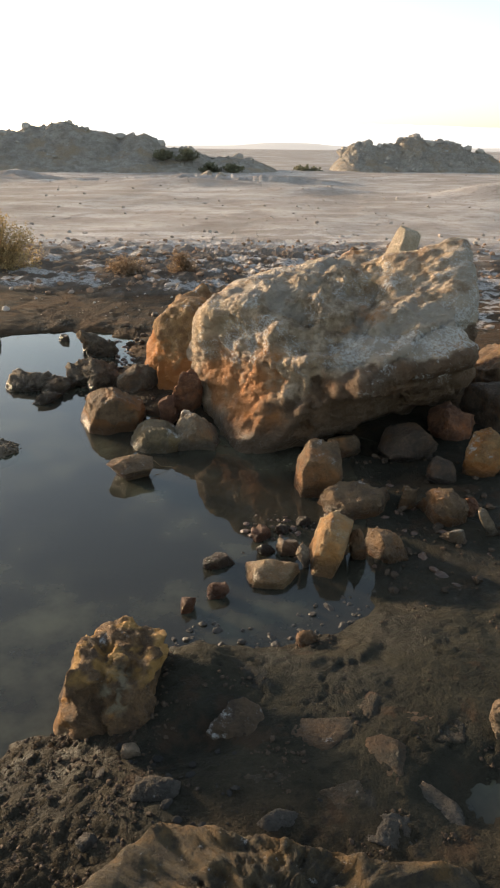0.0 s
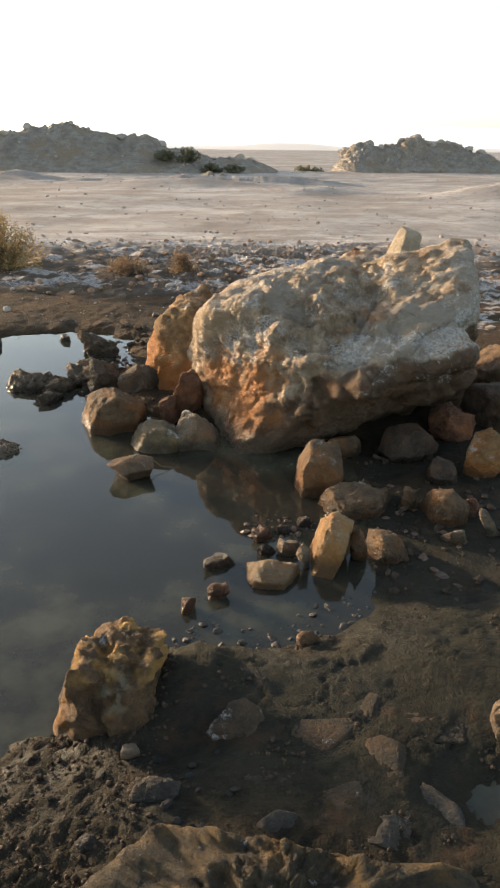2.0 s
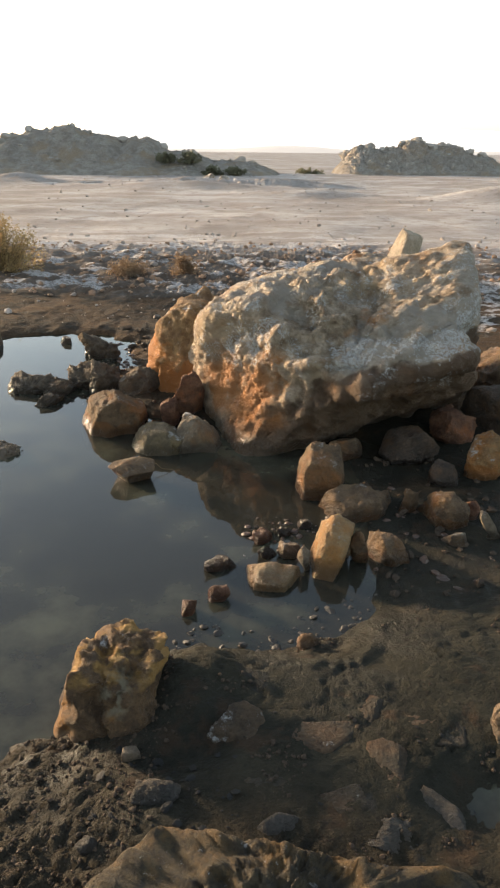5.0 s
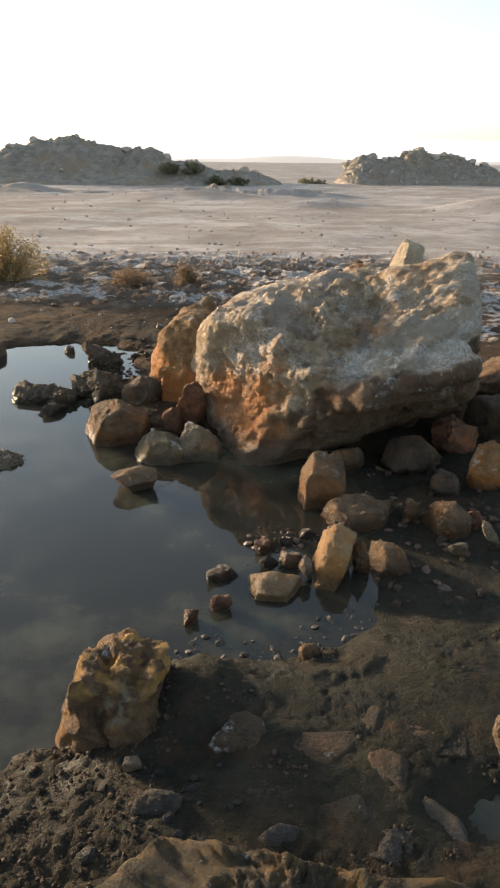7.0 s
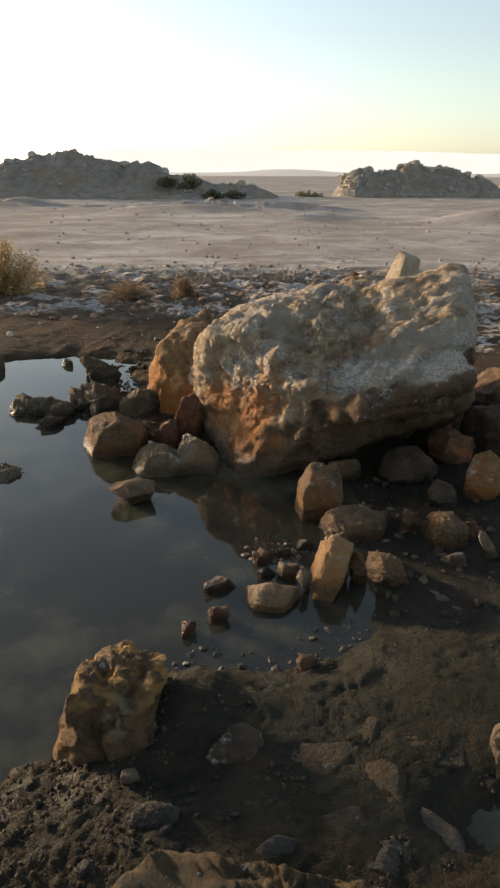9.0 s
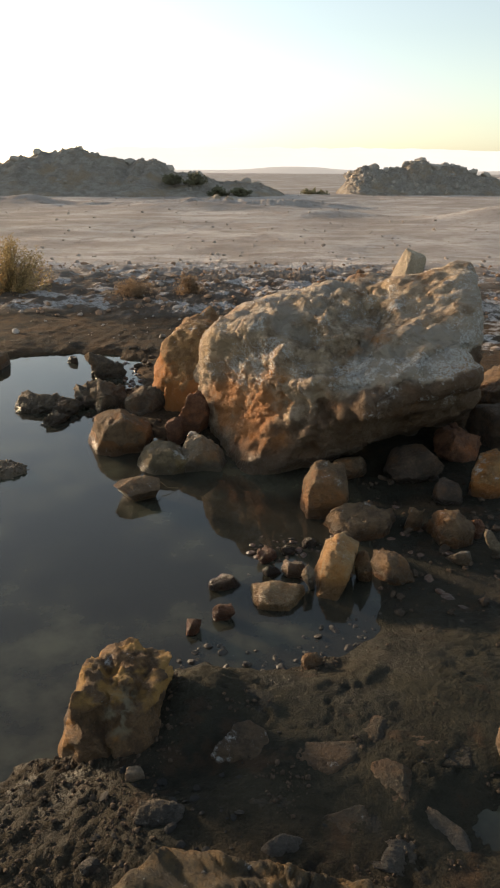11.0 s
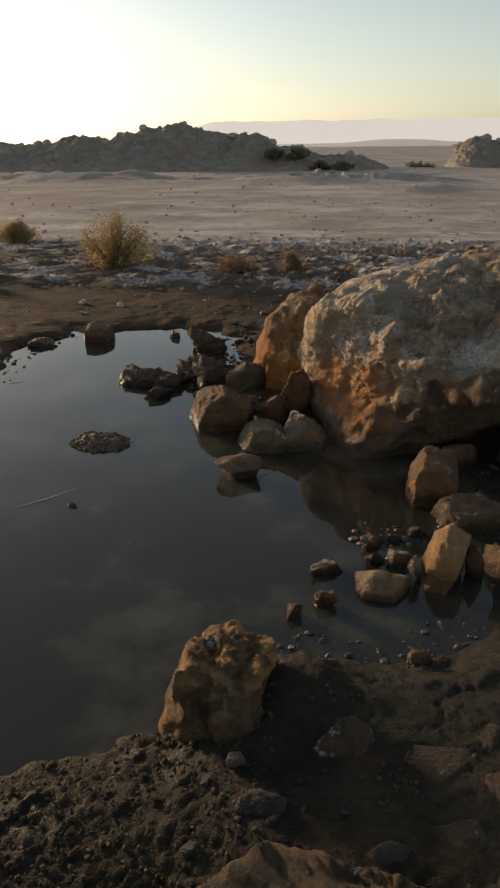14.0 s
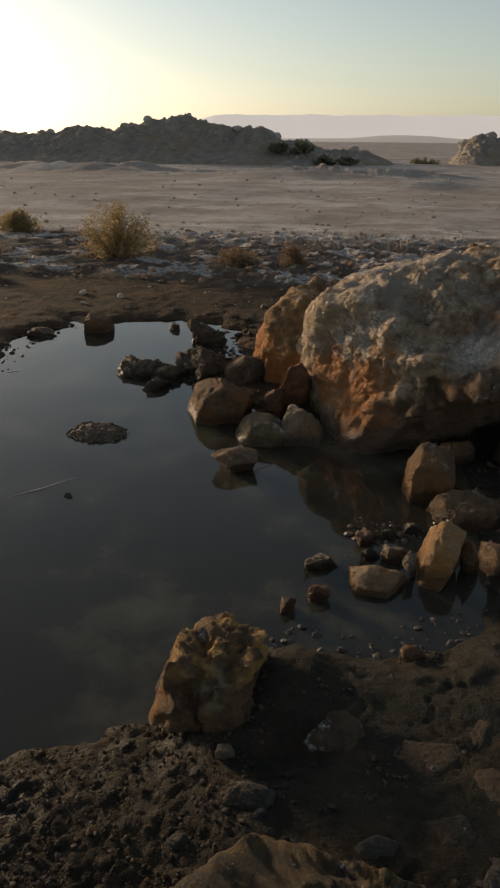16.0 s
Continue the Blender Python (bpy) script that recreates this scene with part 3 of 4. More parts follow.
def boulder():
    """The great boulder: a long slope facing the pool, a rounded foot, an undercut belly and a horn at its high end."""
    dirs, faces = BALLS[7]
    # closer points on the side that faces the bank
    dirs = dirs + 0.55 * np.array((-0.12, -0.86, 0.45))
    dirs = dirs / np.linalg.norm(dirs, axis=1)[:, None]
    centre = np.array((0.35, 3.75, 0.45))
    planes = [((-0.77, -0.64, 0.0), 0.575), ((0.10, -0.98, 0.12), 0.80), ((0.35, -0.50, -0.79), 0.47), ((-0.30, 0.05, 0.95), 0.405),
              ((-0.12, -0.46, 0.88), 0.375), ((-0.90, 0.40, 0.10), 0.88), ((0.97, -0.10, 0.15), 0.70), ((0.10, 0.95, 0.30), 0.62),
              ((0, 0, -1), 0.55), ((0.05, 0.10, 0.99), 0.52), ((-0.60, -0.50, -0.62), 0.80), ((-0.50, -0.50, 0.70), 0.60), ((-0.75, 0.0, 0.66), 0.62)]
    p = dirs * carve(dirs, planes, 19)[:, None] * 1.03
    up = smooth(-0.25, 0.45, dirs[:, 2])
    q = p + 0.10 * np.stack([fbm(p * 3 + k, 3) for k in (0, 31, 67)], 1)
    p = p + dirs * (0.075 * fbm(q * 1.5 + 4, 2) + 0.055 * fbm(q * 3.4 + 1, 2) - 0.005)[:, None]
    p = chipped(p, dirs, 45, 0.26, 0.022, 15, 0.20)
    # tilted beds weather out as ledges on the slope, shallow gullies run between them, crumbs cover all
    out = normals(p, faces)
    up = smooth(0.0, 0.7, out[:, 2])
    bed = q @ np.array((-0.36, -0.28, 0.89)) + 0.06 * fbm(q * 2.2 + 6, 3)
    ledge = np.mod(bed * 9.5, 1.0)
    ledge = smooth(0.0, 0.75, ledge) * smooth(1.0, 0.86, ledge)
    gully = ridged(q * np.array((4.6, 3.0, 5.5)) + 7, 4, 0.6)
    fold = p + 0.05 * np.stack([fbm(p * 8 + k, 3) for k in (3, 34, 70)], 1)
    crumb = 0.014 * fbm(fold * 9 + 2, 3, 0.6) + 0.011 * fbm(fold * 24 + 5, 4, 0.85) + 0.016 * ridged(fold * np.array((16, 16, 24)) + 8, 4, 0.8)
    here = smooth(-0.3, 0.25, fbm(p * 2.3 + 21, 2))
    rise = (0.006 + 0.022 * up * (0.4 + 0.6 * here)) * (ledge - 0.5) + (0.014 + 0.034 * up) * (gully - 0.12) + crumb * (0.85 + 0.15 * here)
    p = p + out * (0.032 * np.tanh(rise / 0.032))[:, None]
    p = chipped(p, out, 520, 0.07, 0.0090, 6, 0.30)
    fold = p + 0.03 * np.stack([fbm(p * 13 + k, 3) for k in (5, 36, 72)], 1)
    p = p + out * (0.020 * ridged(fold * np.array((10, 10, 16)) + 4, 4, 0.7) + 0.010 * ridged(fold * 42 + 3, 2, 0.7) + 0.007 * fbm(p * 64, 2, 0.8) - 0.006)[:, None]
    p = chipped(p, out, 900, 0.040, 0.0060, 7, 0.35)
    p = p + out * (0.006 * ridged(p * 75 + 1, 2, 0.7))[:, None]
    at = p + centre
    horn = np.exp(-((at[:, 0] - 1.00) / 0.13) ** 2 - ((at[:, 1] - 3.75) / 0.28) ** 2) * smooth(0.6, 0.85, at[:, 2])
    dip = np.exp(-((at[:, 0] - 0.72) / 0.13) ** 2) * smooth(0.65, 0.9, at[:, 2])
    foot = np.exp(-((at[:, 0] + 0.10) / 0.30) ** 2 - ((at[:, 1] - 3.35) / 0.30) ** 2 - ((at[:, 2] + 0.02) / 0.20) ** 2)
    p = p + horn[:, None] * np.array((0.035, 0, 0.055)) - dip[:, None] * np.array((0, 0, 0.03)) + foot[:, None] * np.array((-0.10, -0.13, -0.04))
    at = p + centre
    worn = smooth(-0.02, 0.03, crumb + 0.02 * fbm(at * 9, 3))

    def patch(x, y, z, r):
        return np.exp(-((at[:, 0] - x) ** 2 + (at[:, 1] - y) ** 2 + (at[:, 2] - z) ** 2) / r ** 2)
    ragged = fbm(at * 6 + 2, 4, 0.7)
    iron = np.clip((1.05 * patch(-0.16, 3.30, 0.27, 0.24)  + 0.75 * patch(0.20, 3.08, 0.62, 0.09) + 0.8 * patch(0.24, 3.05, 0.46, 0.08) + 0.9 * patch(-0.38, 3.6, 0.30, 0.20)) * (0.9 + 0.8 * ragged), 0, 1)
    ochre = np.clip(0.8 * patch(-0.30, 3.42, 0.34, 0.20) + smooth(0.05, 0.4, fbm(at * 2.6 + 40, 4, 0.6)) * smooth(0.25, 0.5, at[:, 2]), 0, 1)
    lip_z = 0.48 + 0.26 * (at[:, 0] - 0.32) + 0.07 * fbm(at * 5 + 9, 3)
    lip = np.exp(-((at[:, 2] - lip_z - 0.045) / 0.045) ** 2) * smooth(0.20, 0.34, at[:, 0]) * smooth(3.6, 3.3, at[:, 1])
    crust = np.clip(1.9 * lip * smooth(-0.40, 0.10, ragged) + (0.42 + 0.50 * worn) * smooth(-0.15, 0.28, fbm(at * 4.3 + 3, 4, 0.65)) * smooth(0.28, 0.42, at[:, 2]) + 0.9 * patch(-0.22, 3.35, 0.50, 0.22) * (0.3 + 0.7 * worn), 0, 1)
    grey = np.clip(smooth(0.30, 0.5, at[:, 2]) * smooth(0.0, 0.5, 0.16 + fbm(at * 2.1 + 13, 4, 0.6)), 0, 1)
    # rusty stain below the lip and round the foot, deepened to carry the belly's shade
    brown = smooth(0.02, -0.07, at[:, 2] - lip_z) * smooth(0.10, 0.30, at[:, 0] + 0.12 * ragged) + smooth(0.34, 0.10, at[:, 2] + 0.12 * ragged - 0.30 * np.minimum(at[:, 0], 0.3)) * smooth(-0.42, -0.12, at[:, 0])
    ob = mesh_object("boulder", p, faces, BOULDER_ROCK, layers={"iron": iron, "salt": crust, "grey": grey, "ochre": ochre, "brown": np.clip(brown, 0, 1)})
    ob.location = centre
    return tagged(ob, "large weathered ochre boulder with salt bloom beside the pool", "boulder")


boulder()


def near_rock():
    """The iron-stained broken rock on the near bank: a flat cut front, a deeply pitted crown."""
    dirs, faces = BALLS[6]
    planes = [((-1, -0.10, 0.40), 0.128), ((-0.70, -0.70, 0.14), 0.166), ((-0.75, 0.60, 0.18), 0.135), ((1, 0.1, -0.20), 0.110), ((0.85, -0.50, -0.15), 0.158), ((0.02, -0.98, 0.20), 0.150),
              ((0.10, -0.72, 0.68), 0.136), ((0, 1, 0.1), 0.165), ((0.10, -0.40, 0.90), 0.126), ((0, 0, -1), 0.17), ((0.02, 0.15, 1), 0.122), ((0.62, 0, 0.78), 0.155)]
    p = dirs * carve(dirs, planes, 34)[:, None]
    p = chipped(p, dirs, 14, 0.11, 0.007, 31, 0.20)
    up = smooth(0.22, 0.62, dirs[:, 2])
    q = p + 0.02 * np.stack([fbm(p * 16 + k, 2) for k in (0, 31, 67)], 1)
    bump = 0.008 * fbm(q * 14 + 3, 2) + (0.003 + 0.040 * up) * (ridged(q * 11.0 + 11, 4, 0.65) - 0.16) + (0.003 + 0.004 * up) * fbm(q * 40, 3, 0.6)
    bump -= 0.030 * np.exp(-((p[:, 0] + 0.005 + 0.10 * p[:, 2] + 0.03 * fbm(p * 22, 3)) / 0.006) ** 2) * smooth(-0.02, -0.1, p[:, 1])
    bump -= 0.050 * np.exp(-((p[:, 0] - 0.070) / 0.024) ** 2 - ((p[:, 1] + 0.05) / 0.035) ** 2) * up
    bump -= 0.030 * np.exp(-((p[:, 0] + 0.020) / 0.030) ** 2 - ((p[:, 1] - 0.02) / 0.022) ** 2) * up
    w = chipped(p + dirs * bump[:, None], dirs, 110, 0.045, 0.008, 32, 0.30, 0.0)
    w = w + dirs * (0.004 * ridged(w * 60 + 2, 3, 0.7))[:, None]
    tops = smooth(0.02, 0.09, w[:, 2] + 0.35 * w[:, 1])
    layers = {"iron": 1.0 * tops * smooth(-0.4, 0.5, fbm(w * 20, 3)), "tan": smooth(-0.02, -0.09, w[:, 2]) * smooth(-0.05, -0.12, w[:, 1]),
              "grey": 1.2 * np.exp(-((w[:, 0] - 0.025) / 0.055) ** 2 - ((w[:, 1] + 0.09) / 0.09) ** 2 - ((w[:, 2] - 0.065) / 0.07) ** 2) * smooth(-0.35, 0.3, fbm(w * 35, 3))}
    ob = mesh_object("rock", w, faces, ROCK_NEAR, layers=layers)
    ob.location = (-0.435, 1.36, 0.10)
    return tagged(ob, "broken iron-stained ochre rock with a pitted crown on the bank", "rock")


near_rock()

rock((-0.905, 3.498, 0.061), (0.425, 0.351, 0.326), 448, (5, 0, 20), 10, 9, 0.9, ROCK_BROWN, "rounded brown rock with a flat top at the pool's edge", given=[((-1, -0.1, 0.32), 0.90), ((-0.42, -0.1, 0.9), 0.80), ((0.5, 0, 0.85), 0.86), ((1, -0.2, 0.15), 0.92), ((0.2, -1, 0.45), 0.86), ((-0.55, -0.8, 0.1), 0.98), ((0, 1, 0.2), 0.95), ((0, 0, -1), 1.0), ((0.75, -0.7, 0.1), 1.0)])
rock((-0.640, 3.19, 0.006), (0.280, 0.250, 0.270), 12, (0, 14, 10), 10, 8, 0.9, ROCK_OLIVE, "yellowish weathered rock standing in shallow water", given=[((-1, -0.2, 0.30), 0.86), ((-0.6, -0.1, 0.75), 0.82), ((0.2, 0, 1), 0.86), ((1, 0, 0), 0.95), ((-0.2, -1, 0.45), 0.80), ((0, 1, 0), 0.95), ((0, 0, -1), 1.0)])
rock((-0.435, 3.225, 0.015), (0.340, 0.270, 0.380), 13, (0, -6, -10), 11, 8, 0.75, ROCK_GREY, "pale grey angular rock with white crust at the waterline", given=[((-1, -0.1, 0.55), 0.80), ((-0.6, -0.6, 0.35), 0.88), ((0.35, -1, 0.45), 0.76), ((1, 0, 0.45), 0.80), ((0.25, 0.1, 1), 0.86), ((-0.3, -0.3, 1), 0.90), ((0, 1, 0), 0.95), ((0, 0, -1), 1.0)])
rock((-0.690, 2.825, 0.018), (0.220, 0.180, 0.108), 414, (4, 3, 0), 5, 14, 0.35, ROCK_BROWN, "wedge-shaped brown stone half sunk in the pool", given=[((-0.66, -0.58, -0.50), 0.46), ((0.55, -0.68, -0.50), 0.46), ((0.05, 1, -0.2), 0.75), ((0.08, -0.16, 1), 0.60), ((-0.3, 0.1, 1), 0.78), ((0, 0, -1), 1.0), ((1, 0.2, -0.2), 0.9), ((-1, 0.3, -0.2), 0.9)])
rock((-0.858, 4.092, 0.059), (0.307, 0.276, 0.287), 15, (0, 0, 0), 10, 7, 1.04, ROCK_MUD, "brown rounded rock at the boulder's foot")
rock((-0.500, 3.688, 0.072), (0.201, 0.181, 0.301), 16, (0, 15, 0), 11, 9, 1.56, ROCK_RED, "reddish rough rock wedged against the boulder")
rock((-0.597, 3.587, 0.039), (0.096, 0.087, 0.263), 17, (0, 0, 40), 10, 9, 1.56, ROCK_RED, "small reddish rock among larger ones")
rock((-1.143, 4.202, 0.061), (0.191, 0.172, 0.273), 18, (0, 0, 40), 10, 8, 1.56, ROCK_MUD, "dark mud-covered rock at the water's edge")
rock((0.243, 2.764, 0.070), (0.255, 0.210, 0.265), 419, (0, 0, 6), 9, 10, 0.8, ROCK_BROWN, "squarish brown rock with a pitted face in the water", given=[((-1, -0.1, 0.12), 0.86), ((1, -0.15, 0.18), 0.84), ((-0.1, -1, 0.22), 0.80), ((0.08, -0.2, 1), 0.82), ((-0.6, 0, 0.8), 1.0), ((0.65, -0.6, 0.35), 0.98), ((0, 1, 0.1), 0.95), ((0, 0, -1), 1.0)])
rock((0.362, 2.548, 0.020), (0.370, 0.210, 0.140), 20, (6, -4, 8), 6, 12, 0.9, ROCK_BROWN, "long flat brown rock behind an upright stone", given=[((-1, -0.3, 0.25), 0.90), ((0.1, -1, 0.3), 0.86), ((1, -0.35, 0.2), 0.92), ((0.05, -0.15, 1), 0.84), ((0.6, 0.1, 0.9), 1.0), ((0, 1, 0.1), 0.95), ((0, 0, -1), 1.0)])
rock((0.222, 2.150, 0.075), (0.130, 0.190, 0.240), 421, (-10, 12, -6), 3, 18, 0.5, ROCK_TAN, "upright blocky ochre stone with pale edges", given=[((-1, -0.15, 0.12), 0.84), ((1, -0.25, 0.0), 0.80), ((-0.20, -1, 0.22), 0.78), ((0.65, -0.75, 0.10), 0.92), ((0, 1, 0.1), 0.95), ((0.15, -0.20, 1), 0.93), ((-0.6, -0.1, 0.8), 1.06), ((0, 0, -1), 1.0)])
rock((0.117, 2.106, 0.046), (0.048, 0.038, 0.141), 22, (0, -10, 0), 9, 13, 0.91, ROCK_GREY, "small whitish stone leaning on the upright stone")
rock((0.339, 2.184, 0.047), (0.073, 0.066, 0.165), 23, (0, 0, 0), 10, 8, 1.04, ROCK_BROWN, "small rounded brown stone")
rock((0.445, 2.221, 0.014), (0.109, 0.174, 0.121), 424, (-6, 8, 28), 6, 12, 0.9, ROCK_BROWN, "brown stone leaning in wet mud")
rock((-0.007, 2.023, -0.013), (0.226, 0.158, 0.083), 25, (8, 3, -6), 7, 22, 0.42, ROCK_TAN, "pale ochre slab with an orange broken front", given=[((-1, -0.25, 0.15), 0.92), ((0.05, -1, 0.12), 0.86), ((1, -0.3, 0.1), 0.92), ((0.05, -0.12, 1), 0.86), ((-0.5, 0.1, 0.9), 1.0), ((0, 1, 0.1), 0.95), ((0, 0, -1), 1.0)])
rock((-0.186, 1.908, 0.009), (0.078, 0.070, 0.081), 26, (0, 0, 0), 10, 8, 0.91, ROCK_RED, "small round reddish stone in the water")
rock((0.066, 2.209, 0.021), (0.10, 0.075, 0.075), 29, (0, 12, 20), 9, 13, 0.78, ROCK_GREY, "grey angular stone in shallow water")
rock((-0.046, 2.318, 0.011), (0.085, 0.067, 0.062), 30, (0, 0, 50), 10, 9, 1.04, ROCK_RED, "small wet dark stone in shallow water")
rock((0.050, 2.374, 0.002), (0.075, 0.060, 0.055), 31, (0, 0, 50), 10, 9, 1.04, ROCK_DARK, "small wet dark stone in shallow water")
rock((-0.025, 2.197, 0.012), (0.080, 0.059, 0.052), 32, (0, 0, 50), 10, 9, 1.04, ROCK_DARK, "small wet dark stone in shallow water")
rock((0.140, 2.438, -0.004), (0.077, 0.069, 0.067), 33, (0, 0, 50), 10, 9, 1.04, ROCK_DARK, "small wet dark stone in shallow water")
rock((0.364, 3.207, 0.007), (0.224, 0.202, 0.169), 134, (0, 0, 10), 10, 8, 1.17, ROCK_BROWN, "brown rock under the boulder's overhang")
rock((0.707, 3.181, 0.070), (0.358, 0.286, 0.224), 35, (8, -12, -10), 9, 9, 1.17, ROCK_DARK, "broad dark rock in the boulder's shade")
rock((0.989, 3.417, 0.097), (0.256, 0.230, 0.223), 36, (0, 8, 10), 11, 9, 1.30, ROCK_RED, "reddish rough rock below the boulder")
rock((1.056, 2.969, 0.089), (0.215, 0.172, 0.273), 37, (0, 10, -10), 10, 10, 1.17, ROCK_OCHRE, "orange blocky rock in the rubble")
rock((0.825, 2.883, 0.034), (0.163, 0.147, 0.176), 38, (0, 0, 12), 10, 10, 1.04, ROCK_DARK, "dark blocky rock in the rubble")
rock((0.735, 2.495, 0.045), (0.235, 0.165, 0.180), 39, (4, 14, -15), 8, 9, 0.9, ROCK_BROWN, "brown rock with an orange tip in wet mud", given=[((-1, -0.35, 0.30), 0.80), ((-0.3, -1, 0.35), 0.78), ((0.7, -0.8, 0.35), 0.80), ((1, 0.1, 0.2), 0.95), ((0.35, 0, 1), 0.80), ((-0.35, 0.1, 1), 0.88), ((0, 1, 0.1), 0.95), ((0, 0, -1), 1.0)])
rock((0.607, 2.598, 0.033), (0.084, 0.075, 0.157), 40, (0, 0, -15), 10, 10, 1.17, ROCK_BROWN, "small brown rock in wet mud")
rock((0.900, 2.353, 0.054), (0.058, 0.035, 0.195), 41, (0, -30, 20), 8, 15, 0.78, ROCK_GREY, "whitish sharp stone shard")
rock((0.873, 2.535, 0.032), (0.074, 0.059, 0.132), 42, (0, 0, 20), 9, 11, 1.04, ROCK_RED, "small reddish stone in wet mud")
rock((0.758, 2.320, 0.019), (0.101, 0.071, 0.099), 43, (0, 4, 20), 8, 13, 0.78, ROCK_GREY, "small flat pale stone in wet mud")
rock((-0.349, 1.137, 0.085), (0.044, 0.039, 0.070), 44, (0, 4, 0), 8, 11, 0.65, ROCK_GREY, "small pale stone under the broken rock")
rock((-0.077, 1.235, ground_z(-0.077, 1.235) - 0.014), (0.17, 0.13, 0.055), 45, (6, 4, -12), 8, 9, 0.9, ROCK_CRUSTED, "flat brown stone with a pale top in mud")
rock((0.113, 1.637, ground_z(0.113, 1.637) + 0.012), (0.069, 0.062, 0.068), 46, (0, 10, 0), 10, 10, 1.17, ROCK_BROWN, "small ochre stone on the mud bank")
rock((0.580, 1.213, 0.156), (0.050, 0.050, 0.150), 47, (0, 0, 10), 10, 10, 1.17, ROCK_GREY, "pale stone on the mud bank")
rock((0.140, 1.190, ground_z(0.140, 1.190) - 0.024), (0.19, 0.15, 0.055), 80, (5, 3, 10), 8, 14, 0.25, ROCK_MUDDY, "flat brown stone plate bedded in the mud")
rock((0.290, 1.110, ground_z(0.290, 1.110) - 0.024), (0.16, 0.17, 0.055), 181, (6, -3, -20), 8, 14, 0.25, ROCK_MUDDY, "flat reddish stone plate bedded in the mud")
rock((0.185, 0.985, ground_z(0.185, 0.985) - 0.024), (0.17, 0.17, 0.055), 82, (4, 2, 15), 8, 16, 0.25, ROCK_MUDDY, "smooth flat stone plate bedded in the mud")
rock((0.243, 0.925, ground_z(0.243, 0.925) - 0.010), (0.120, 0.080, 0.030), 83, (5, 0, 11), 9, 11, 1.0, ROCK_SLATE, "grey clod of hard mud on the bank")
rock((0.304, 0.935, ground_z(0.304, 0.935) - 0.008), (0.080, 0.060, 0.028), 84, (5, 0, 48), 9, 11, 1.0, ROCK_SLATE, "grey clod of hard mud on the bank")
rock((0.239, 0.851, ground_z(0.239, 0.851) - 0.008), (0.070, 0.045, 0.028), 85, (5, 0, 85), 9, 11, 1.0, ROCK_SLATE, "grey clod of hard mud on the bank")
rock((-0.258, 1.012, ground_z(-0.258, 1.012) + 0.004), (0.105, 0.075, 0.036), 186, (5, 0, 0), 9, 10, 1.17, ROCK_SLATE, "flat grey stone in the near gravel")
rock((-0.391, 0.885, ground_z(-0.391, 0.885) + 0.006), (0.055, 0.042, 0.030), 187, (5, 0, 0), 9, 10, 1.17, ROCK_SLATE, "small flat grey stone in the near gravel")
rock((-0.575, 4.133, 0.262), (0.640, 0.475, 0.625), 61, (0, 16, -25), 10, 9, 1.30, ROCK_OCHRE, "orange-brown boulder standing behind the larger one", "boulder", "boulder", given=[((-1, -0.1, 0.2), 0.90), ((-0.6, -0.2, 0.8), 0.86), ((0.2, 0, 1), 0.9), ((1, 0, 0), 0.95), ((-0.3, -1, 0.2), 0.85), ((0, 1, 0), 0.95), ((0, 0, -1), 1.0), ((-0.7, -0.6, -0.25), 0.95)])
rock((-2.908, 32.014, 0.285), (0.668, 0.601, 0.522), 90, (0, 0, 10), 8, 9, 0.78, ROCK_PALE, "pale rounded stone at the foot of the far heap")
rock((-2.323, 32.155, 0.260), (0.387, 0.348, 0.497), 91, (0, 0, 40), 8, 9, 0.78, ROCK_PALE, "pale rounded stone at the foot of the far heap")
rock((17.353, 55.982, 0.507), (0.869, 0.782, 0.962), 92, (0, 0, 40), 8, 9, 0.78, ROCK_OCHRE, "orange rock beside the far heap")
rock((-2.345, 5.137, 0.052), (0.259, 0.233, 0.190), 50, (0, 0, 10), 7, 13, 0.65, ROCK_BROWN, "blocky brown rock with a salt-crusted top in the pool", given=[((-1, -0.1, 0.12), 0.92), ((0.3, -1, 0.1), 0.88), ((1, -0.2, 0.1), 0.9), ((0.25, -0.1, 1), 0.86), ((0, 1, 0.1), 0.95), ((0, 0, -1), 1.0), ((-0.7, 0, 0.7), 1.1)])
rock((-2.702, 4.957, -0.000), (0.248, 0.198, 0.114), 51, (0, 0, 0), 9, 8, 0.78, ROCK_BROWN, "low flat rock at the pool's far edge")
rock((-1.734, 5.340, 0.003), (0.101, 0.091, 0.093), 52, (0, 0, 0), 10, 8, 0.91, ROCK_DARK, "small dark stone in the pool")
rock((-1.336, 4.974, 0.049), (0.232, 0.209, 0.206), 53, (0, 0, 25), 9, 6, 3.12, ROCK_MUD, "jagged dark lump of mud and stone by the water")
rock((-1.344, 2.415, -0.011), (0.071, 0.063, 0.049), 54, (0, 0, 0), 9, 9, 0.91, ROCK_DARK, "tiny dark stone rising from the water")
rock((-1.142, 4.211, 0.051), (0.222, 0.178, 0.184), 57, (0, 0, 30), 11, 7, 2.08, ROCK_MUD, "dark lump of mud beside the rocks")
rock((-1.62, 4.14, 0.004), (0.330, 0.200, 0.130), 601, (0, 0, -10), 6, 6, 2.6, ROCK_MUD, "low jagged brown mud crust in the pool", group="mud crusts")
rock((-1.5, 4.22, 0.004), (0.300, 0.240, 0.150), 602, (0, 0, 20), 6, 6, 2.6, ROCK_MUD, "low jagged brown mud crust in the pool", group="mud crusts")
rock((-1.4, 4.12, 0.004), (0.240, 0.170, 0.120), 603, (0, 0, 40), 6, 6, 2.6, ROCK_MUD, "low jagged brown mud crust in the pool", group="mud crusts")
